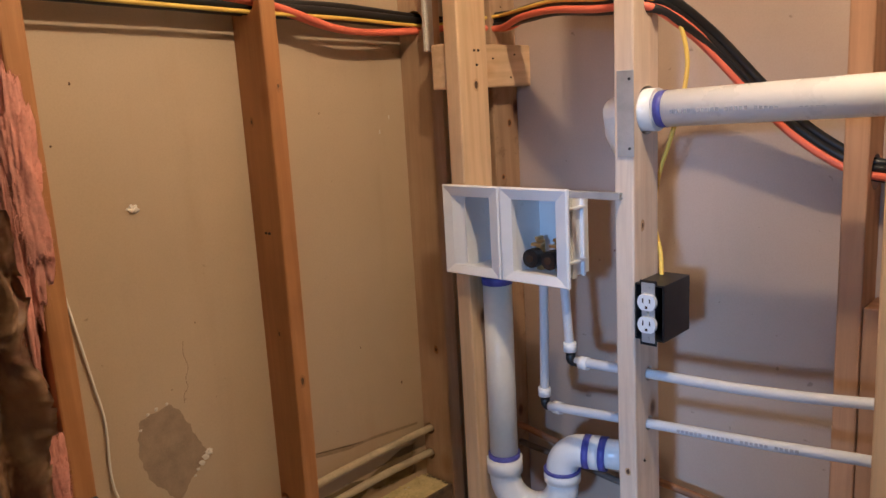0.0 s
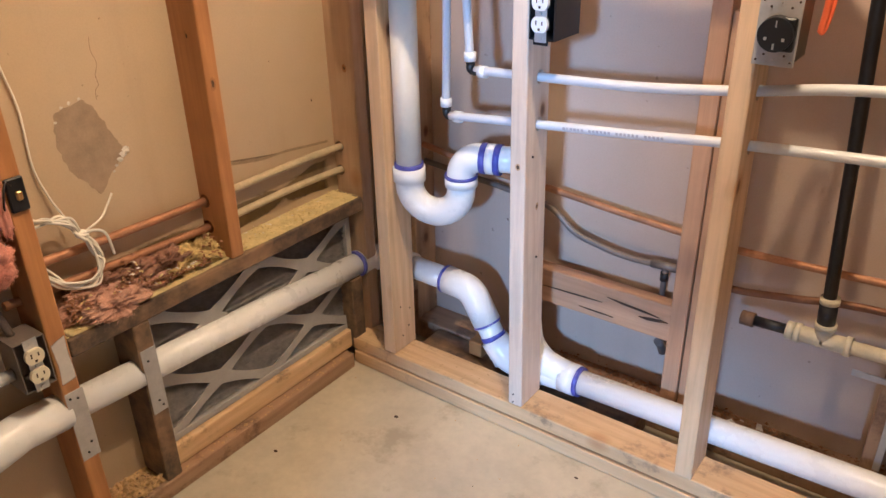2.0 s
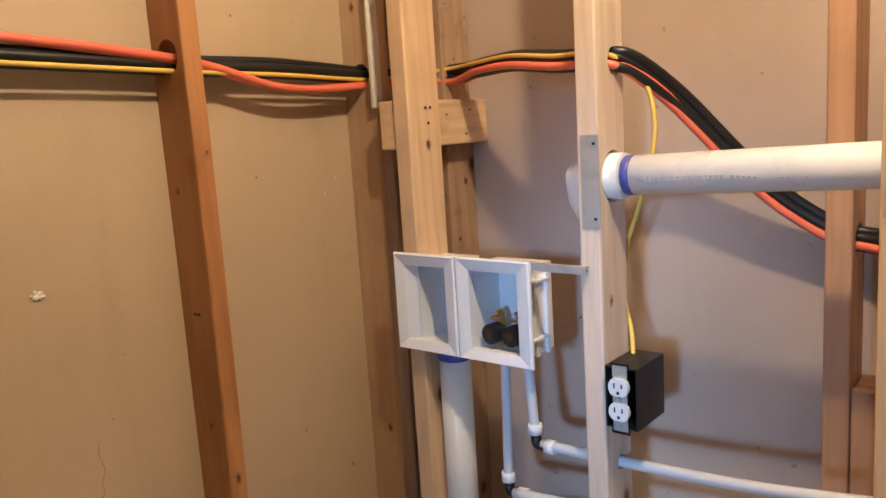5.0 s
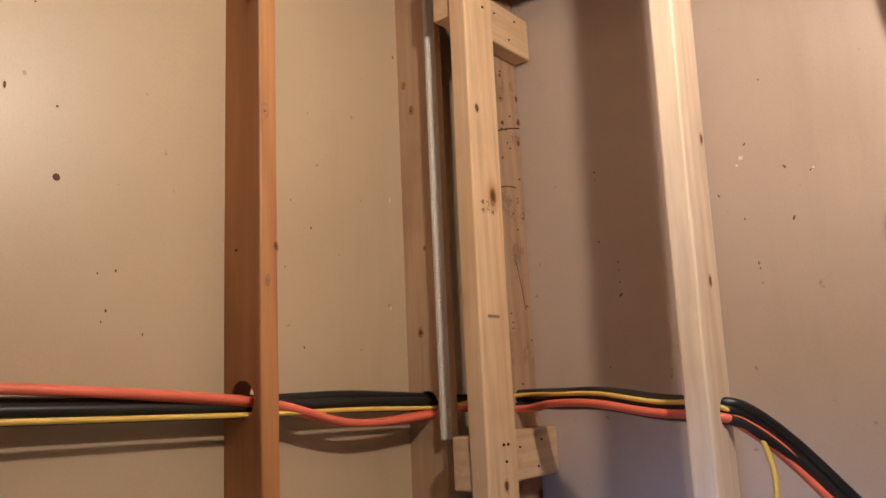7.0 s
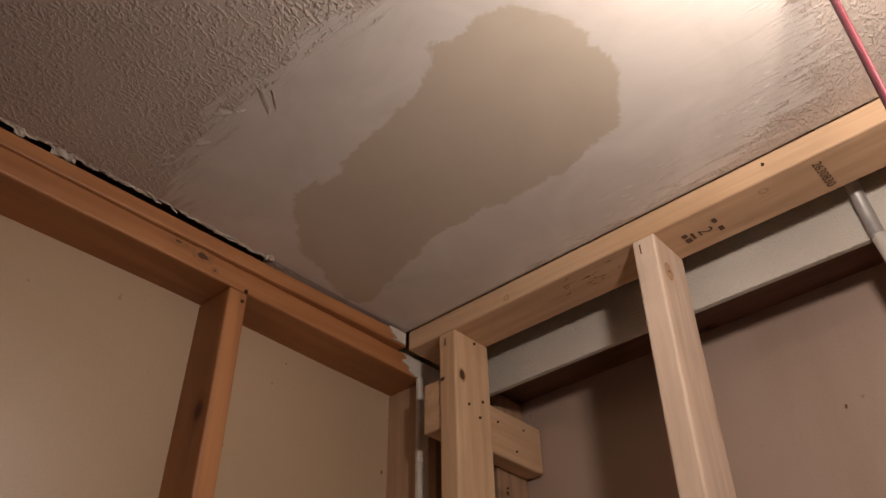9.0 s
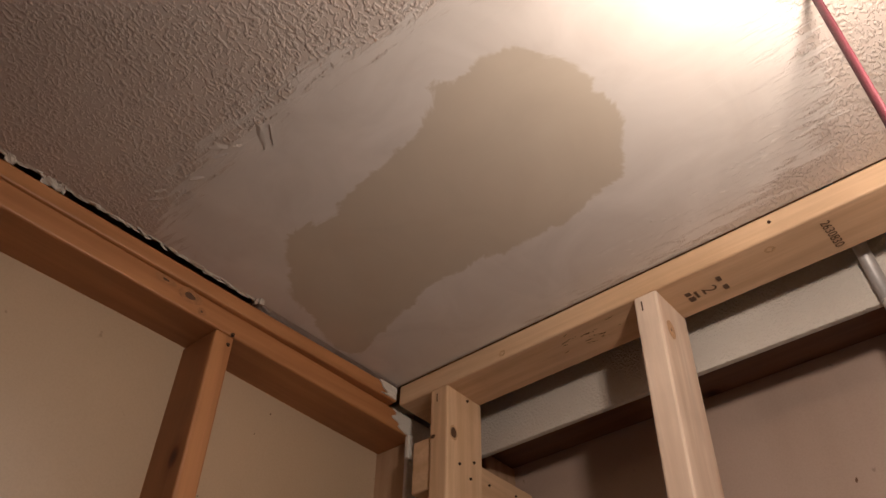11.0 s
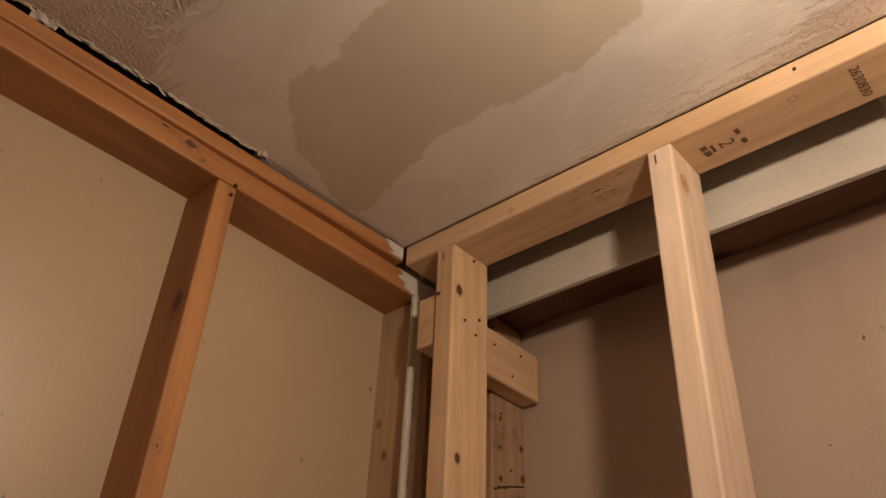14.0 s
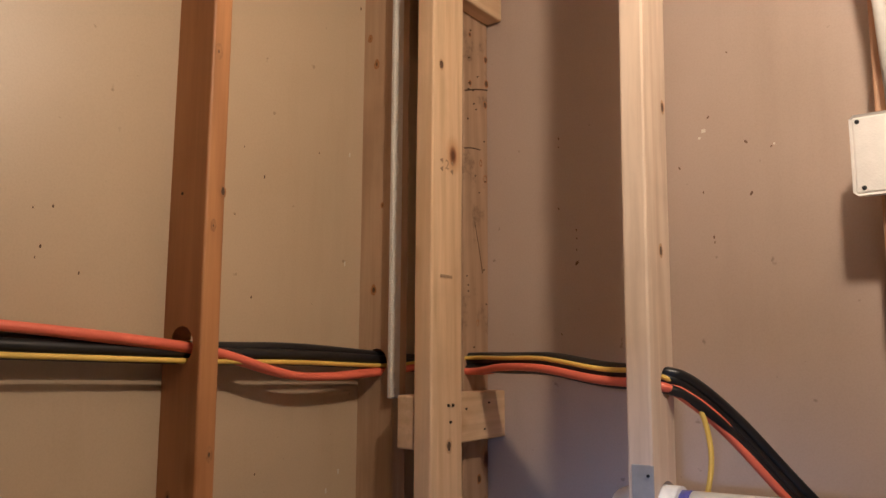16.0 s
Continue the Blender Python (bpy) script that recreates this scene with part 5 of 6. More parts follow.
cu_b = tagged(empty("old_water_pipes", (0.6, 0.245, 0.4)), "old copper water pipes along the back of the chase", "copper pipe")
tube("upper_pipe", [(-0.05, 0.245, 0.59), (0.053, 0.245, 0.573), (0.25, 0.245, 0.545), (0.43, 0.245, 0.535), (0.60, 0.245, 0.520), (0.757, 0.245, 0.508), (0.88, 0.245, 0.500), (1.16, 0.245, 0.508), (1.7, 0.245, 0.53), (2.4, 0.245, 0.53)], 0.008, M_COPPER, cu_b)
tube("lower_pipe", [(-0.05, 0.25, 0.54), (0.051, 0.25, 0.526), (0.30, 0.25, 0.505), (0.43, 0.248, 0.487), (0.504, 0.245, 0.440), (0.57, 0.245, 0.423), (0.635, 0.245, 0.414), (0.70, 0.245, 0.415), (0.776, 0.245, 0.418)], 0.0075, M_CUGREY, cu_b, "dull grey sagging pipe")
tube("lower_pipe", [(0.79, 0.245, 0.418), (0.88, 0.245, 0.407), (1.0, 0.245, 0.424), (1.17, 0.245, 0.449), (1.7, 0.245, 0.47), (2.4, 0.245, 0.47)], 0.008, M_CUBROWN, cu_b)
part("tee", join_bm(sweep_bm([(0.70, 0.245, 0.416), (0.765, 0.245, 0.418)], 0.0098, 14), sweep_bm([(0.733, 0.245, 0.415), (0.733, 0.243, 0.336)], 0.0068, 12)), M_CUGREY, cu_b, "grey pipe tee")
ring_band("collar", (0.733, 0.244, 0.392), (0, 0, 1), 0.0095, 0.02, M_IRON, cu_b)
tagged(part("pipe_stub", sweep_bm([(0.745, 0.22, 0.235), (0.745, 0.24, 0.215), (0.75, 0.25, 0.19)], 0.0095, 14), M_CUGREY), "grey metal pipe stub under the blocking", "pipe stub")

gas = tagged(empty("gas_pipe", (1.08, 0.15, 0.06)), "black iron gas pipe with cream tee and rusty capped nipple", "gas pipe")
part("riser", sweep_bm([(1.084, 0.15, 0.44), (1.045, 0.15, 1.10), (1.01, 0.15, 1.66)], 0.0118, 18), M_IRON, gas)
ring_band("union", (1.083, 0.15, 0.462), (-0.05, 0, 1), 0.0165, 0.05, M_IRON, gas, "black coupling")
ring_band("thread_tape", (1.082, 0.15, 0.494), (-0.05, 0, 1), 0.0178, 0.012, M_CREAM, gas, "pale sealing paste")
tee = part("tee", join_bm(sweep_bm([(1.035, 0.15, 0.407), (1.135, 0.15, 0.409)], 0.0165, 18), sweep_bm([(1.085, 0.15, 0.405), (1.085, 0.15, 0.445)], 0.0165, 18)), M_CREAM, gas, "cream painted tee")
for a, d in (((1.04, 0.15, 0.407), (1, 0, 0)), ((1.13, 0.15, 0.409), (1, 0, 0)), ((1.085, 0.15, 0.440), (0, 0, 1))):
    ring_band("bead", a, d, 0.0195, 0.011, M_CREAM, tee)
ring_band("hex_nut", (1.026, 0.15, 0.407), (1, 0, 0), 0.018, 0.014, M_CREAM, gas)
part("nipple", sweep_bm([(0.955, 0.15, 0.405), (1.03, 0.15, 0.407)], 0.0105, 16), M_IRON, gas)
ring_band("cap", (0.945, 0.15, 0.405), (1, 0, 0), 0.0148, 0.026, M_RUST, gas, "rusty pipe cap")
part("side_run", sweep_bm([(1.13, 0.15, 0.409), (1.25, 0.15, 0.412), (2.0, 0.15, 0.42)], 0.0135, 18), M_CREAM, gas, "cream painted pipe")
strap = tagged(part("metal_strap", boxes_bm([((1.145, 0.17, 0.338), (1.24, 0.173, 0.352)), ((1.222, 0.196, 0.12), (1.236, 0.1985, 0.352))], 0.001), M_STEEL), "white-grey metal strap across the old stud", "metal strap")


# ---- receptacles ----
def duplex(parent, x, y, z, material, face):
    """Two receptacle faces with slots. face 'y': looks towards -y; face 'x': looks towards +x."""
    def place(u, d, v):
        return (x + u, y - d, z + v) if face == "y" else (x + d, y + u, z + v)

    def block(a, b, mat_, name, par, bev=0.0):
        p, q = place(*a), place(*b)
        return part(name, box_bm([min(s, t) for s, t in zip(p, q)], [max(s, t) for s, t in zip(p, q)], bev), mat_, par)
    yoke = block((-0.012, 0.0, -0.052), (0.012, 0.0015, 0.052), M_STEEL, "yoke", parent)
    for dz in (-0.045, 0.045):
        block((-0.003, 0.0015, dz - 0.003), (0.003, 0.003, dz + 0.003), M_STEEL, "screw", yoke)
    for dz in (-0.0195, 0.0195):
        bm = bmesh.new()
        c = place(0, 0.004, dz)
        turn = Matrix.Rotation(radians(90), 4, "X" if face == "y" else "Y")
        bmesh.ops.create_cone(bm, cap_ends=True, segments=24, radius1=0.0165, radius2=0.0165, depth=0.008, matrix=Matrix.Translation(c) @ turn)
        for v in bm.verts:
            v.co.z = max(c[2] - 0.0138, min(c[2] + 0.0138, v.co.z))
        socket = part("socket", bm, material, parent)
        for u, h in ((-0.0062, 0.0042), (0.0062, 0.0034)):
            block((u - 0.0012, 0.0075, dz + 0.003 - h), (u + 0.0012, 0.0084, dz + 0.003 + h), M_DARKHOLE, "slot", socket)
        block((-0.0022, 0.0075, dz - 0.0105), (0.0022, 0.0084, dz - 0.006), M_DARKHOLE, "slot", socket)
    block((-0.0025, 0.001, -0.0025), (0.0025, 0.0065, 0.0025), M_STEEL, "screw", parent)


outlet_a = tagged(empty("outlet_box", (0.536, 0.04, 0.94)), "black plastic outlet box with a white duplex receptacle on a stud", "outlet")
part("box", tray_bm(0.5145, 0.5625, 0.943, 1.036, -0.012, 0.082, 0.0025), M_BLACK, outlet_a)
for z0, z1 in ((1.036, 1.046), (0.932, 0.943)):
    part("ear", box_bm((0.522, -0.0145, z0), (0.553, -0.012, z1), 0.001), M_BLACK, outlet_a)
duplex(outlet_a, 0.5385, -0.015, 0.99, M_BOXW, "y")

dryer = tagged(empty("dryer_outlet", (0.95, 0.03, 0.95)), "steel dryer outlet box with round black receptacle on a stud", "outlet")
part("box", tray_bm(0.927, 0.972, 0.956, 1.044, -0.008, 0.06, 0.002), M_CUGREY, dryer, "brown-grey steel box")
part("cover_plate", box_bm((0.913, -0.0115, 0.947), (0.976, -0.009, 1.052), 0.001), M_STEEL, dryer, "galvanised cover plate")
bm = bmesh.new()
bmesh.ops.create_cone(bm, cap_ends=True, segments=28, radius1=0.0275, radius2=0.026, depth=0.016, matrix=Matrix.Translation((0.945, -0.019, 0.997)) @ Matrix.Rotation(radians(90), 4, "X"))
recept = part("receptacle", join_bm(bm, box_bm((0.948, -0.022, 0.972), (0.972, -0.011, 1.022), 0.002)), M_BLACK, dryer, "round black receptacle")
part("slots", boxes_bm([((0.944, -0.0275, 1.008), (0.946, -0.0268, 1.018)), ((0.930, -0.0275, 0.988), (0.934, -0.0268, 0.993)), ((0.956, -0.0275, 0.988), (0.96, -0.0268, 0.993)), ((0.9435, -0.0275, 0.975), (0.9465, -0.0268, 0.984))]), M_STEEL, recept, "grey slots")
nail_dots("hole", [(0.919, -0.0115, 1.044), (0.970, -0.0115, 1.044), (0.919, -0.0115, 0.955), (0.970, -0.0115, 0.955), (0.93, -0.0115, 1.035), (0.96, -0.0115, 1.035), (0.93, -0.0115, 0.964), (0.96, -0.0115, 0.964)], (0, -1, 0), 0.0028, dryer, M_DARKHOLE)
nail_dots("screw", [(0.9445, -0.0115, 1.042), (0.9445, -0.0115, 0.957)], (0, -1, 0), 0.003, dryer, M_STEEL)

old_out = tagged(empty("old_outlet_box", (0.0, -0.80, 0.42)), "old steel outlet box with an ivory duplex receptacle, no cover", "outlet")
part("box", tray_bm(0.0, 0.05, 0.425, 0.52, 0.0, 0.058, 0.002), M_CUGREY, old_out, "dull steel box")
steelbox = old_out.children[0]
for v in steelbox.data.vertices:
    v.co = Vector((0.012 - v.co.y, -0.832 + v.co.x, v.co.z))
duplex(old_out, 0.012, -0.806, 0.472, M_IVORY, "x")
ring_band("cable_clamp", (-0.02, -0.86, 0.455), (0, 1, 0), 0.011, 0.05, M_STEEL, old_out)
tube("cable", [(-0.03, -0.815, 0.52), (-0.035, -0.83, 0.60), (-0.04, -0.84, 0.70), (-0.05, -0.85, 0.80)], 0.007, M_CUGREY, old_out, "grey cable")
low_volt = tagged(empty("wall_bracket", (0.0, -0.752, 0.75)), "small black bracket with bare wire ends on a stud", "bracket")
part("plate", box_bm((-0.004, -0.768, 0.742), (0.006, -0.738, 0.80), 0.002), M_IRON, low_volt)
part("terminal", box_bm((0.005, -0.757, 0.762), (0.012, -0.747, 0.778), 0.002), M_BRASS, low_volt)
tube("wire_end", [(0.006, -0.76, 0.79), (0.022, -0.775, 0.80), (0.024, -0.785, 0.77), (0.01, -0.78, 0.75)], 0.0018, M_IRON, low_volt, sides=6)


# ---- cables ----
feed = tagged(empty("cable_bundle", (0.0, -0.3, 1.54)), "bundle of black, coral and yellow cables drilled through studs", "cable bundle")
tail = [(0.068, 0.225, 1.522), (0.17, 0.17, 1.522), (0.28, 0.12, 1.522), (0.40, 0.075, 1.508), (0.49, 0.06, 1.503), (0.525, 0.085, 1.488), (0.568, 0.15, 1.432), (0.64, 0.20, 1.335), (0.70, 0.23, 1.268), (0.775, 0.25, 1.216), (0.84, 0.245, 1.203), (0.93, 0.18, 1.192), (1.1, 0.12, 1.185), (1.6, 0.11, 1.19)]
start = [(-0.045, -2.4, 1.58), (-0.045, -1.15, 1.568), (-0.042, -0.70, 1.552), (-0.038, -0.342, 1.541), (-0.040, -0.14, 1.538), (-0.040, 0.077, 1.529), (-0.01, 0.15, 1.524)]


def strand(offset_a, offset_b, shape, r, material, label):
    pts = []
    for i, p in enumerate(start + tail):
        o = offset_a if i < len(start) else offset_b
        pts.append(Vector(p) + Vector(o) + Vector((0, 0, shape.get(i, 0.0))))
    tube("cable", pts, r, material, feed, label, per=10)


strand((0.0, 0, -0.002), (0.0, 0.0, 0.004), {8: 0.004}, 0.0085, M_BLACK, "black cable")
strand((-0.008, 0, 0.006), (0.008, 0.006, 0.012), {0: 0, 4: 0.003}, 0.0085, M_BLACK, "black cable")
strand((-0.012, 0, -0.012), (0.004, -0.004, -0.010), {}, 0.0075, M_BLACK, "black cable")
strand((0.010, 0, 0.010), (-0.004, -0.012, -0.006), {1: 0.02, 2: 0.013, 3: -0.006, 4: -0.046, 5: -0.033, 6: -0.018, 7: -0.010}, 0.0068, M_REDC, "coral cable")
strand((0.004, 0, 0.014), (0.004, 0.002, -0.006), {1: 0.016, 2: 0.010, 3: -0.014, 4: -0.050, 5: -0.034, 6: -0.02, 7: -0.010}, 0.0065, M_REDC, "coral cable")
ypts = [Vector(p) + Vector((0.010, 0, -0.014)) for p in start[:5]] + [Vector((-0.032, 0.075, 1.517)), Vector((0.0, 0.15, 1.524))] + [Vector(p) + Vector((0, -0.012, 0.010)) for p in tail[:5]]
ypts += [Vector((0.53, 0.09, 1.480)), Vector((0.548, 0.1, 1.43)), Vector((0.549, 0.1, 1.37)), Vector((0.524, 0.1, 1.28)), Vector((0.492, 0.112, 1.20)), Vector((0.487, 0.11, 1.12)), Vector((0.508, 0.09, 1.070)), Vector((0.525, 0.06, 1.03))]
tube("cable", ypts, 0.0038, M_YELLOW, feed, "yellow cable feeding the outlet", per=8)
orange = tagged(empty("dryer_cable", (0.95, 0.06, 1.05)), "flat orange cable looping out of the dryer outlet box", "cable")
tube("loop", [(0.938, 0.03, 1.03), (0.942, 0.04, 1.07), (0.956, 0.06, 1.118), (0.972, 0.075, 1.130), (0.985, 0.085, 1.10), (0.988, 0.09, 1.03), (0.985, 0.09, 0.985), (0.992, 0.095, 1.01), (0.998, 0.10, 1.10), (1.0, 0.11, 1.185)], 0.0085, M_ORANGE, orange, "", flat=0.45, up=(0.7, -0.7, 0))
stud((0.926, 0.125, 1.085), (1.08, 0.163, 1.155), M_OLD, "short spruce block behind the dryer outlet", "", "x", "wood_block", "wood block", seed=71)
bells = tagged(empty("bell_wire", (-0.06, -0.68, 0.55)), "knotted bundle of thin cream wire hanging against the drywall", "wire")
tube("lead", [(-0.080, -0.712, 1.10), (-0.078, -0.698, 1.009), (-0.078, -0.688, 0.942), (-0.078, -0.679, 0.877), (-0.077, -0.682, 0.78), (-0.074, -0.671, 0.722), (-0.065, -0.66, 0.685), (-0.05, -0.647, 0.645)], 0.0022, M_WIRE, bells, sides=7)
rnd = random.Random(21)
hoop = [(-0.055, -0.765, 0.672), (-0.048, -0.735, 0.692), (-0.042, -0.703, 0.694), (-0.042, -0.668, 0.678), (-0.044, -0.645, 0.645), (-0.036, -0.630, 0.612), (-0.032, -0.629, 0.575), (-0.034, -0.650, 0.548), (-0.038, -0.69, 0.556), (-0.045, -0.725, 0.590), (-0.055, -0.765, 0.622)]
for k in range(6):
    pts = []
    for j, p in enumerate(hoop):
        w = 0.25 if j == 4 else 1.0
        pts.append(Vector(p) + w * Vector((rnd.uniform(-0.006, 0.008), rnd.uniform(-0.008, 0.008), rnd.uniform(-0.012, 0.012))))
    tube("strand", pts, 0.0026, M_WIRE, bells, sides=7)
tube("loose_end", [(-0.044, -0.645, 0.643), (-0.035, -0.622, 0.645), (-0.03, -0.606, 0.632), (-0.03, -0.599, 0.588)], 0.0028, M_WIRE, bells, sides=7)
tube("loose_end", [(-0.044, -0.645, 0.643), (-0.05, -0.60, 0.655), (-0.06, -0.575, 0.672), (-0.062, -0.56, 0.69)], 0.0022, M_WIRE, bells, sides=7)
tube("tie", [(-0.036, -0.660, 0.655), (-0.034, -0.648, 0.638), (-0.044, -0.636, 0.630), (-0.054, -0.644, 0.645), (-0.046, -0.658, 0.658), (-0.035, -0.652, 0.646), (-0.04, -0.634, 0.640)], 0.003, M_WIRE, bells, sides=7)
bm = bmesh.new()
bmesh.ops.create_icosphere(bm, subdivisions=2, radius=0.009, matrix=Matrix.Translation((-0.044, -0.645, 0.644)) @ Matrix.Diagonal((1, 1.3, 1, 1)))
part("knot", bm, M_WIRE, bells, smooth=True)


# ---- air filter ----
filt = tagged(empty("air_filter", (-0.04, -0.27, 0.1)), "grey card-framed pleated air filter standing under the header", "air filter")
FY0, FY1, FZ0, FZ1, FX = -0.573, 0.04, 0.100, 0.436, -0.040
bm = bmesh.new()
steps = 48
prev = None
for i in range(steps + 1):
    z = FZ0 + 0.008 + (FZ1 - FZ0 - 0.016) * i / steps
    x = FX - 0.004 - (0.013 if i % 2 else 0.0)
    cur = (bm.verts.new((x, FY0 + 0.006, z)), bm.verts.new((x, FY1 - 0.006, z)))
    if prev:
        bm.faces.new((prev[0], prev[1], cur[1], cur[0]))
    prev = cur
bmesh.ops.solidify(bm, geom=bm.faces[:], thickness=0.0008)
part("pleats", bm, M_PLEAT, filt, "dark dusty pleats")
for lo, hi in (((FX - 0.02, FY0, FZ0), (FX + 0.004, FY1, FZ0 + 0.016)), ((FX - 0.02, FY0, FZ1 - 0.016), (FX + 0.004, FY1, FZ1)), ((FX - 0.02, FY0, FZ0 + 0.016), (FX + 0.004, FY0 + 0.016, FZ1 - 0.016)), ((FX - 0.02, FY1 - 0.016, FZ0 + 0.016), (FX + 0.004, FY1, FZ1 - 0.016))):
    part("frame_side", box_bm(lo, hi, 0.001), M_CARD, filt)


def lattice(y0, z0, y1, z1, lift):
    a, b = Vector((FX + lift, y0, z0)), Vector((FX + lift, y1, z1))
    d = (b - a)
    s = Vector((0, -d.z, d.y)).normalized()
    bm_ = bmesh.new()
    rows = []
    for i in range(9):
        t = i / 8
        w = 0.0085 + 0.012 * abs(2 * t - 1) ** 4 + 0.010 * (1 - abs(2 * t - 1)) ** 3
        rows.append([bm_.verts.new(a + d * t + s * w * u + Vector((h, 0, 0))) for u, h in ((-1, 0.0), (1, 0.0), (1, 0.0024), (-1, 0.0024))])
    for p, q in zip(rows, rows[1:]):
        for k in range(4):
            bm_.faces.new((p[k], p[(k + 1) % 4], q[(k + 1) % 4], q[k]))
    bmesh.ops.recalc_face_normals(bm_, faces=bm_.faces[:])
    part("lattice_bar", bm_, M_CARD, filt)


zs = [FZ0 + 0.010, (FZ0 + FZ1) / 2, FZ1 - 0.010]
cols = 2
for k in range(cols):
    ya, yb = FY0 + 0.01 + (FY1 - FY0 - 0.02) * k / cols, FY0 + 0.01 + (FY1 - FY0 - 0.02) * (k + 1) / cols
    for za, zb in zip(zs, zs[1:]):
        lattice(ya, za, yb, zb, 0.0)
        lattice(ya, zb, yb, za, 0.0006)


# ---- insulation, debris ----
rnd = random.Random(33)
tuft = tagged(part("glass_wool", join_bm(join_bm(wool_bm(rnd, (0.0, -0.885, 0.745), (0.026, 0.036, 0.058), 5, 0.32, 900), wool_bm(rnd, (0.010, -0.858, 0.69), (0.034, 0.050, 0.058), 5, 0.36, 1200)), wool_bm(rnd, (0.006, -0.822, 0.668), (0.024, 0.034, 0.034), 5, 0.36, 700)), M_PINK), "torn tuft of pink glass wool beside the old stud", "insulation", kind="stuff")
tagged(part("glass_wool", wool_bm(rnd, (-0.03, -0.795, 1.15), (0.03, 0.016, 0.42), 5, 0.4, 900), M_PINK), "pink glass wool strip along the old stud", "insulation", kind="stuff")
tagged(part("glass_wool", wool_bm(rnd, (-0.004, -0.770, 1.27), (0.016, 0.024, 0.15), 5, 0.45, 900), M_PINK), "pink glass wool squeezed over the old stud", "insulation", kind="stuff")
tagged(part("glass_wool", wool_bm(rnd, (-0.045, -0.95, 1.75), (0.03, 0.16, 0.62), 5, 0.4, 700), M_PINK), "pink glass wool in the wall bay", "insulation", kind="stuff")
tagged(part("glass_wool", wool_bm(rnd, (0.002, -0.792, 0.83), (0.018, 0.018, 0.11), 5, 0.4, 600), M_PINK), "pink glass wool strip along the old stud", "insulation", kind="stuff")
for c, s in (((-0.018, -0.63, 0.492), (0.026, 0.06, 0.022)), ((-0.05, -0.665, 0.508), (0.03, 0.05, 0.026)), ((-0.045, -0.56, 0.497), (0.03, 0.06, 0.018)), ((-0.05, -0.46, 0.502), (0.028, 0.05, 0.026)), ((-0.05, -0.40, 0.498), (0.03, 0.035, 0.02)), ((-0.055, -0.53, 0.518), (0.022, 0.05, 0.024)), ((-0.04, -0.485, 0.520), (0.022, 0.032, 0.02)), ((-0.062, -0.61, 0.520), (0.02, 0.04, 0.022))):
    tagged(part("glass_wool", wool_bm(rnd, c, s, 5, 0.75, 900), M_DARKWOOL if c[2] > 0.515 else M_BROWNWOOL if c[1] < -0.5 else M_YELWOOL), "dirty clump of glass wool on the header board", "insulation", kind="stuff")


def kraft(y0, y1, z0, z1, x, seed, curl, label):
    """A crumpled, torn sheet of kraft facing."""
    bm_ = bmesh.new()
    nu, nv = 40, 110
    grid = []
    for j in range(nv + 1):
        row = []
        for i in range(nu + 1):
            u, v = i / nu, j / nv
            q = Vector((u * 2.2 + seed, v * 5.0, seed))
            crease = 1.2 * abs(noise.noise(Vector((q.x * 1.6 + q.y * 0.4, q.y * 0.35, q.z)))) + 0.5 * abs(noise.noise(Vector((q.x * 3.1 - q.y, q.y * 0.9, q.z)))) + 0.22 * abs(noise.noise(q * 4.5)) + 0.08 * abs(noise.noise(q * 11))
            y = y0 + (y1 - y0) * u + 0.03 * noise.noise(q + Vector((3, 1, 4)))
            z = z0 + (z1 - z0) * v + 0.02 * noise.noise(q + Vector((8, 2, 6)))
            row.append(bm_.verts.new((x + 0.075 * crease + curl * u * u, y, z)))
        grid.append(row)
    for a, b in zip(grid, grid[1:]):
        for k in range(nu):
            c = (a[k].co + b[k + 1].co) / 2
            edge = min(k, nu - 1 - k)
            if edge == 0 and noise.noise(Vector((c.y * 30, c.z * 16, seed))) > 0.05:
                continue
            bm_.faces.new((a[k], a[k + 1], b[k + 1], b[k]))
    bmesh.ops.solidify(bm_, geom=bm_.faces[:], thickness=0.0012)
    tagged(part("kraft_facing", bm_, M_KRAFT, smooth=True), label, "insulation facing")


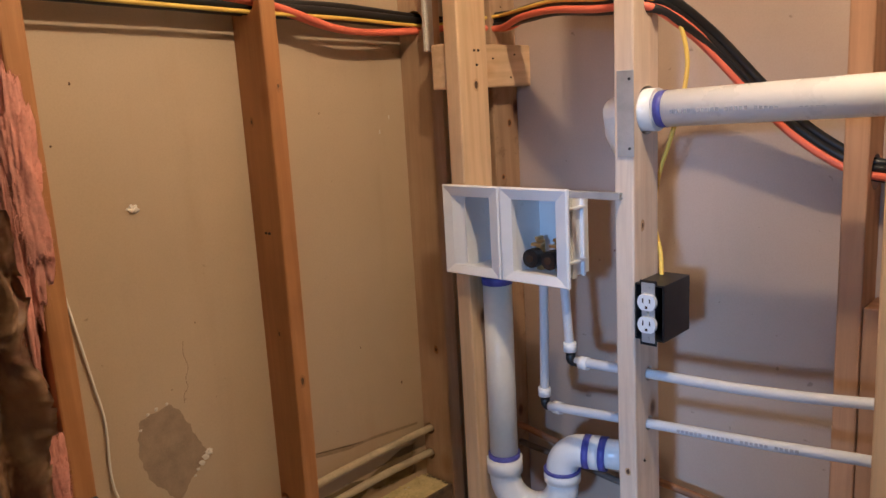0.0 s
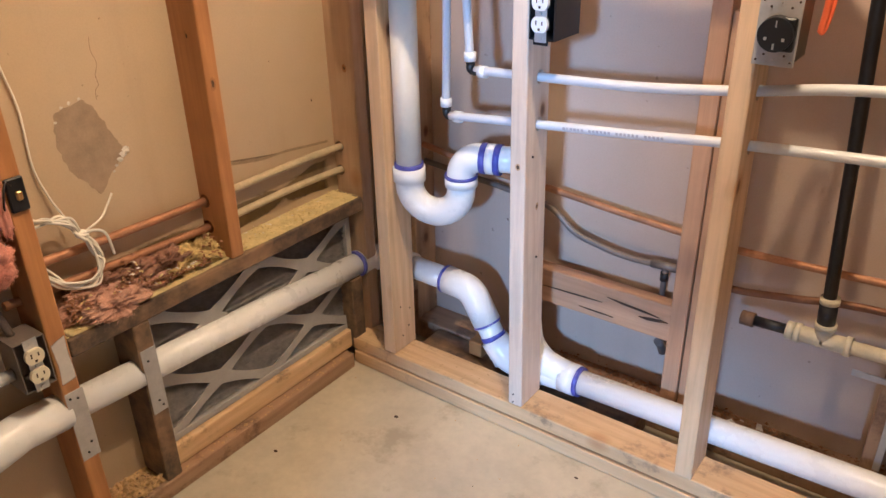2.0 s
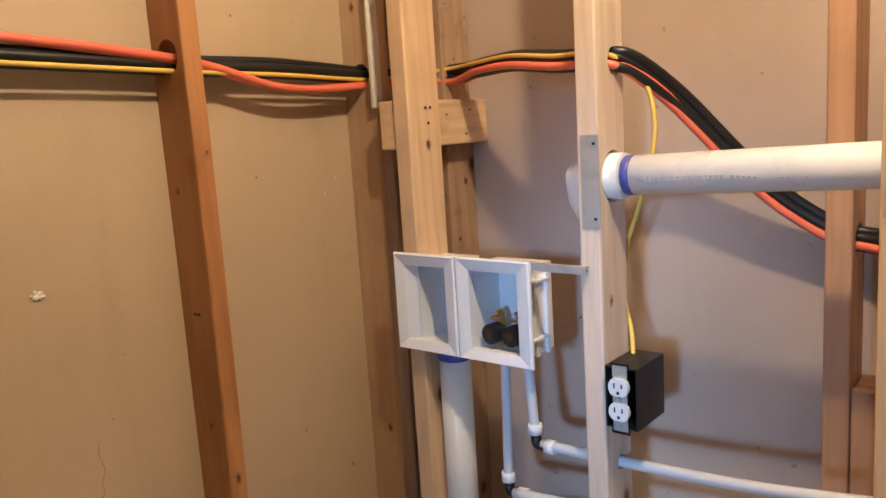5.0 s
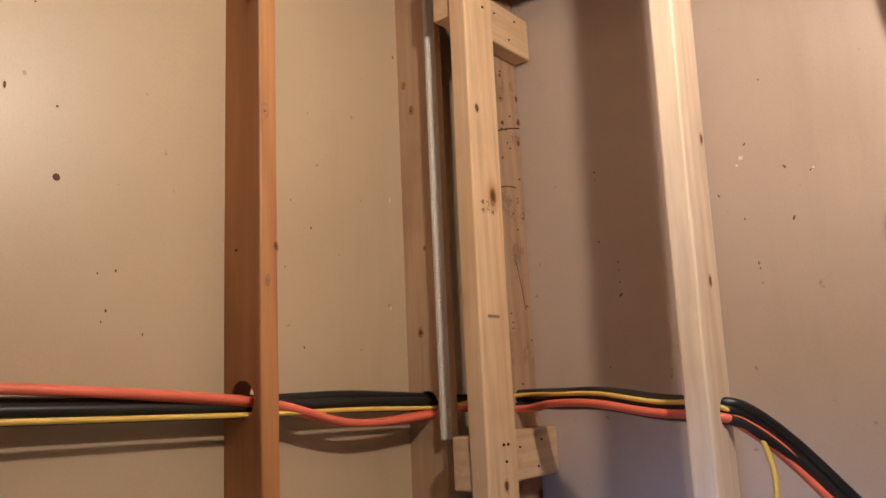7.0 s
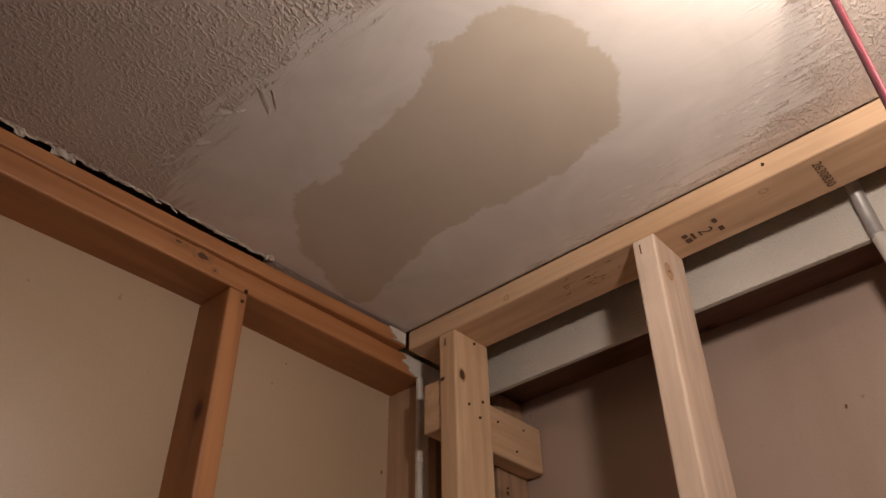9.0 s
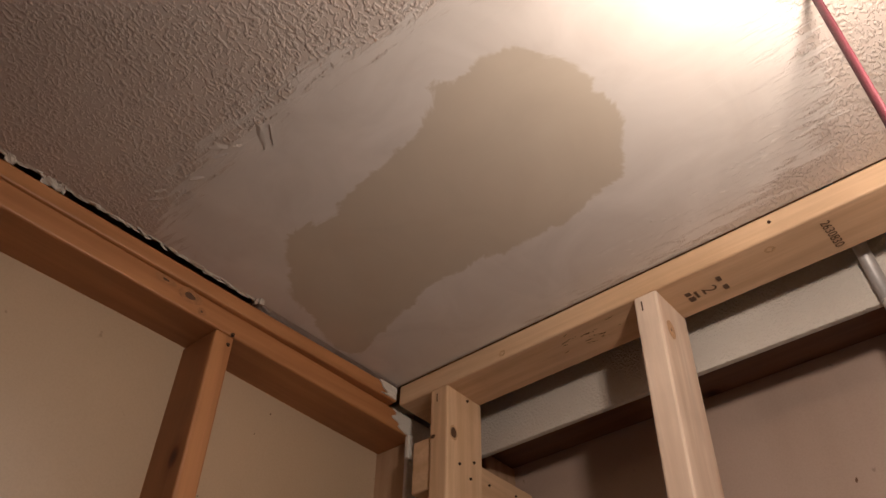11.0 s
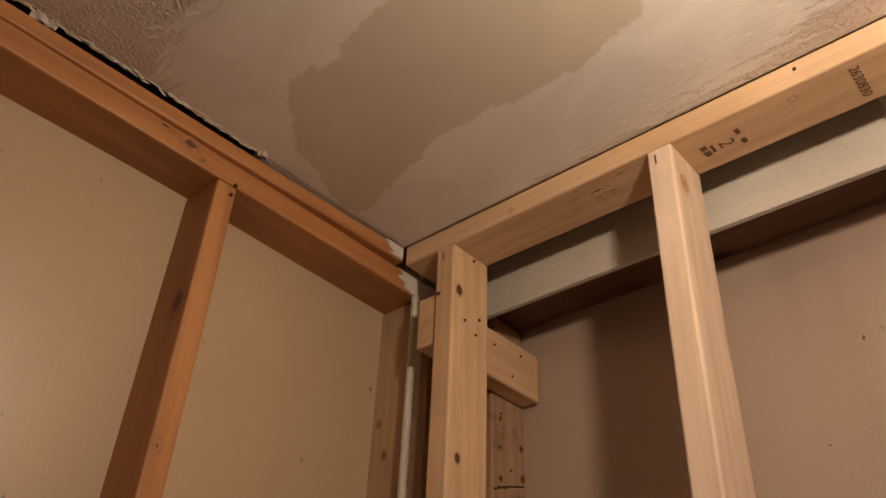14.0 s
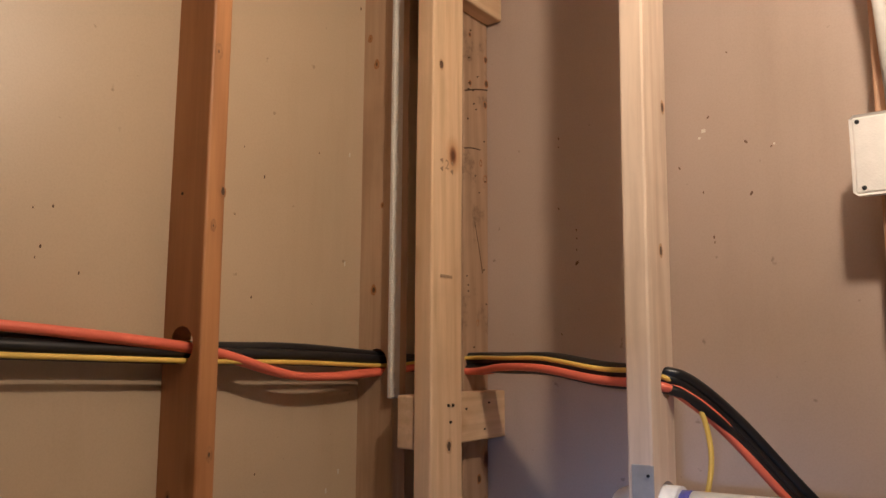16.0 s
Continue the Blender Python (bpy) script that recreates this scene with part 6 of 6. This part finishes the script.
kraft(-0.99, -0.80, 0.80, 1.28, -0.045, 2.0, 0.03, "torn crumpled brown kraft paper facing hanging in the bay")
kraft(-1.14, -0.95, 0.62, 2.3, -0.04, 5.0, 0.02, "crumpled brown kraft paper facing in the wall bay")
kraft(-0.95, -0.80, 1.30, 2.3, -0.045, 9.0, 0.02, "brown kraft paper facing stapled in the wall bay")
tagged(part("bracing", box_bm((-0.07, -0.99, 0.60), (-0.035, -0.80, 0.66), 0.003), M_OLD), "short old wood brace in the bay", "brace").rotation_euler = (0, 0, 0)
for area, hgt, count, size, mat_, text, pile in (((-0.085, -0.005, -0.735, 0.05), 0.480, 900, 0.0026, M_YELDUST, "yellow sawdust and crumbs on the header board", 0.012),
                                              ((-0.085, -0.01, -0.736, -0.618), 0.043, 420, 0.006, M_CHIPS, "wood chips heaped on the sole plate", 0.03),
                                              ((-0.082, -0.012, -0.71, -0.37), 0.492, 1500, 0.0042, M_REDCHIPS, "brown crumbs of wood and wool heaped on the header", 0.055),
                                              ((-0.082, -0.012, -0.70, -0.37), 0.495, 420, 0.0036, M_YELDUST, "yellow foam crumbs in the heap on the header", 0.06),
                                              ((-0.082, -0.015, -0.64, -0.42), 0.495, 130, 0.0038, M_CHIPP, "white plaster crumbs in the heap on the header", 0.06),
                                              ((-0.02, 0.0, -0.57, -0.03), 0.043, 90, 0.003, M_CHIPS, "wood crumbs along the sole plate", 0.0),
                                              ((-0.085, -0.04, -0.6, 0.0), 0.478, 45, 0.0045, M_CHIPP, "white plaster crumbs on the header board", 0.02),
                                              ((0.42, 2.2, 0.205, 0.285), 0.06, 2600, 0.0038, M_REDCHIPS, "reddish wood debris along the old plate", 0.02),
                                              ((0.0, 2.2, 0.005, 0.085), 0.080, 500, 0.0022, M_CHIPS, "sawdust on the new sole plate", 0.0),
                                              ((0.85, 1.2, 0.21, 0.26), 0.075, 8, 0.011, M_CHIPP, "plaster lumps among the debris", 0.01),
                                              ((0.02, 1.6, -0.9, -0.01), 0.0, 60, 0.0022, M_CHIPS, "specks of sawdust on the floor", 0.0)):
    tagged(part("debris", chips_bm(rnd, count, area, hgt, size, pile), mat_), text, "debris", kind="stuff")
tagged(coat("yellow_dust", [(-0.088, -0.735), (-0.002, -0.735), (-0.002, -0.4), (-0.002, 0.05), (-0.088, 0.05), (-0.088, -0.35)], 0.02, lambda u, v: (u, v, 0.4806), M_DUSTCOAT, 0.02, 0.002, 3), "yellow foam dust caked on the header board", "dust", kind="stuff")
bm = bmesh.new()
for _ in range(26):
    x, y = rnd.uniform(0.05, 1.1), rnd.uniform(-0.9, -0.03)
    bmesh.ops.create_circle(bm, cap_ends=True, segments=9, radius=rnd.uniform(0.002, 0.006), matrix=Matrix.Translation((x, y, 0.0008)) @ Matrix.Diagonal((1, rnd.uniform(0.5, 1), 1, 1)))
tagged(part("floor_specks", bm, M_DARKHOLE), "dark paint specks on the floor", "floor specks", kind="stuff")


# ---- overhead things ----
conduit = tagged(empty("conduit", (0.76, 0.15, 1.9)), "painted steel conduit dropping to a white junction box", "conduit")
part("bare_length", sweep_bm([(0.752, 0.13, 2.60), (0.764, 0.14, 2.335)], 0.0095, 16), M_STEEL, conduit, "bare galvanised length")
part("painted_length", sweep_bm([(0.764, 0.14, 2.338), (0.79, 0.152, 2.06), (0.80, 0.16, 1.87)], 0.0097, 16), M_STEELW, conduit, "white painted length")
jb = tagged(empty("junction_box", (0.80, 0.17, 1.76)), "white painted junction box with blank cover on an old stud", "junction box")
part("body", box_bm((0.748, 0.163, 1.762), (0.858, 0.20, 1.868), 0.004), M_STEELW, jb)
part("cover", box_bm((0.743, 0.158, 1.757), (0.863, 0.163, 1.872), 0.006), M_BOXPAINT, jb, "white painted cover plate")
nail_dots("screw", [(0.753, 0.158, 1.862), (0.757, 0.158, 1.768), (0.853, 0.158, 1.862), (0.853, 0.158, 1.768)], (0, -1, 0), 0.005, jb, M_IRON)
torn = tagged(board("wood_cleat", (0.797, 0.10, 2.205), (0.885, 0.138, 2.325), "z", M_TAN, seed=81), "spruce cleat with torn white paper beside the conduit", "wood cleat")
part("torn_paper", boxes_bm([((0.799, 0.0975, 2.28), (0.835, 0.0995, 2.328)), ((0.818, 0.0975, 2.262), (0.842, 0.0995, 2.29))], 0.001), M_CHIPP, torn, "torn white paper")
red = tagged(part("hanging_strap", sweep_bm(smooth_path([(0.857, -0.288, CEIL), (0.857, -0.289, 2.3), (0.856, -0.290, 2.1), (0.856, -0.29, 1.93)]), 0.0082, 12, 0.35, True, (-0.36, 0.93, 0)), M_RED), "red webbing strap hanging from the ceiling", "strap")
fixture = tagged(empty("ceiling_lamp", (BULB.x, BULB.y, CEIL)), "bare glowing bulb in a white ceiling lampholder", "lamp")
part("lampholder", sweep_bm([(BULB.x, BULB.y, CEIL - 0.001), (BULB.x, BULB.y, CEIL - 0.03), (BULB.x, BULB.y, CEIL - 0.075)], lambda t: 0.055 - 0.034 * t, 24), M_BOXW, fixture)
part("screw_base", sweep_bm([(BULB.x, BULB.y, CEIL - 0.075), (BULB.x, BULB.y, CEIL - 0.105)], 0.0132, 20), M_STEEL, fixture)
glass = [(BULB.x, BULB.y, CEIL - 0.105 - 0.108 * k / 12) for k in range(13)]
bulb = part("bulb", sweep_bm(glass, lambda t: 0.0135 + 0.0165 * math.sin(min(1.0, t / 0.68) * math.pi / 2) ** 2 - (0.024 * ((t - 0.68) / 0.32) ** 2 if t > 0.68 else 0.0), 24), M_BULB, fixture, "glowing bulb", smooth=True)
bulb.visible_shadow = False


# ---- stamps on the timber ----
def stamp(text, place, size, turn, parent, ink=M_STAMP):
    cu = bpy.data.curves.new("stamp", "FONT")
    cu.body, cu.size, cu.align_x, cu.align_y = text, size, "CENTER", "CENTER"
    tmp = new("stamp", cu)
    bpy.context.view_layer.update()
    me = bpy.data.meshes.new_from_object(tmp.evaluated_get(bpy.context.evaluated_depsgraph_get()))
    bpy.data.objects.remove(tmp)
    me.materials.append(ink)
    ob = new("stamp", me)
    ob.parent = parent
    ob.matrix_parent_inverse = PLACE[parent.name].inverted()
    ob.matrix_basis = Matrix.Translation(place) @ Euler([radians(a) for a in turn]).to_matrix().to_4x4()


stamp("2", (0.572, 0.048, 2.3972), 0.030, (180, 0, 90), top_plate)
stamp("2630830", (0.745, 0.045, 2.3972), 0.017, (180, 0, 90), top_plate)
stamp("1", (0.491, -0.0012, 2.378), 0.024, (90, 0, 0), S3)
stamp("1", (0.110, -0.0012, 2.378), 0.022, (90, 0, 0), S2)
for lo, hi in (((0.540, 0.036), (0.548, 0.044)), ((0.540, 0.048), (0.549, 0.058)), ((0.552, 0.040), (0.556, 0.055)), ((0.59, 0.03), (0.596, 0.04)), ((0.59, 0.052), (0.597, 0.062))):
    part("stamp_mark", box_bm((*lo, 2.3968), (*hi, 2.3976)), M_STAMP, top_plate)
stamp("2", (0.1313, 0.041, 1.866), 0.024, (90, 0, 90), S2, M_FAINT)
for y, z in ((0.026, 1.872), (0.056, 1.872), (0.026, 1.857), (0.056, 1.857)):
    bm = bmesh.new()
    bmesh.ops.create_cone(bm, cap_ends=True, segments=3, radius1=0.0052, radius2=0.0052, depth=0.0008, matrix=Matrix.Translation((0.1312, y, z)) @ Matrix.Rotation(radians(90), 4, "Y") @ Matrix.Rotation(radians(180), 4, "Z"))
    part("stamp_mark", bm, M_FAINT, S2)
for k in range(7):
    part("stamp_mark", box_bm((0.1308, 0.024 + 0.005 * k, 1.668), (0.1314, 0.0272 + 0.005 * k, 1.673)), M_FAINT, S2)
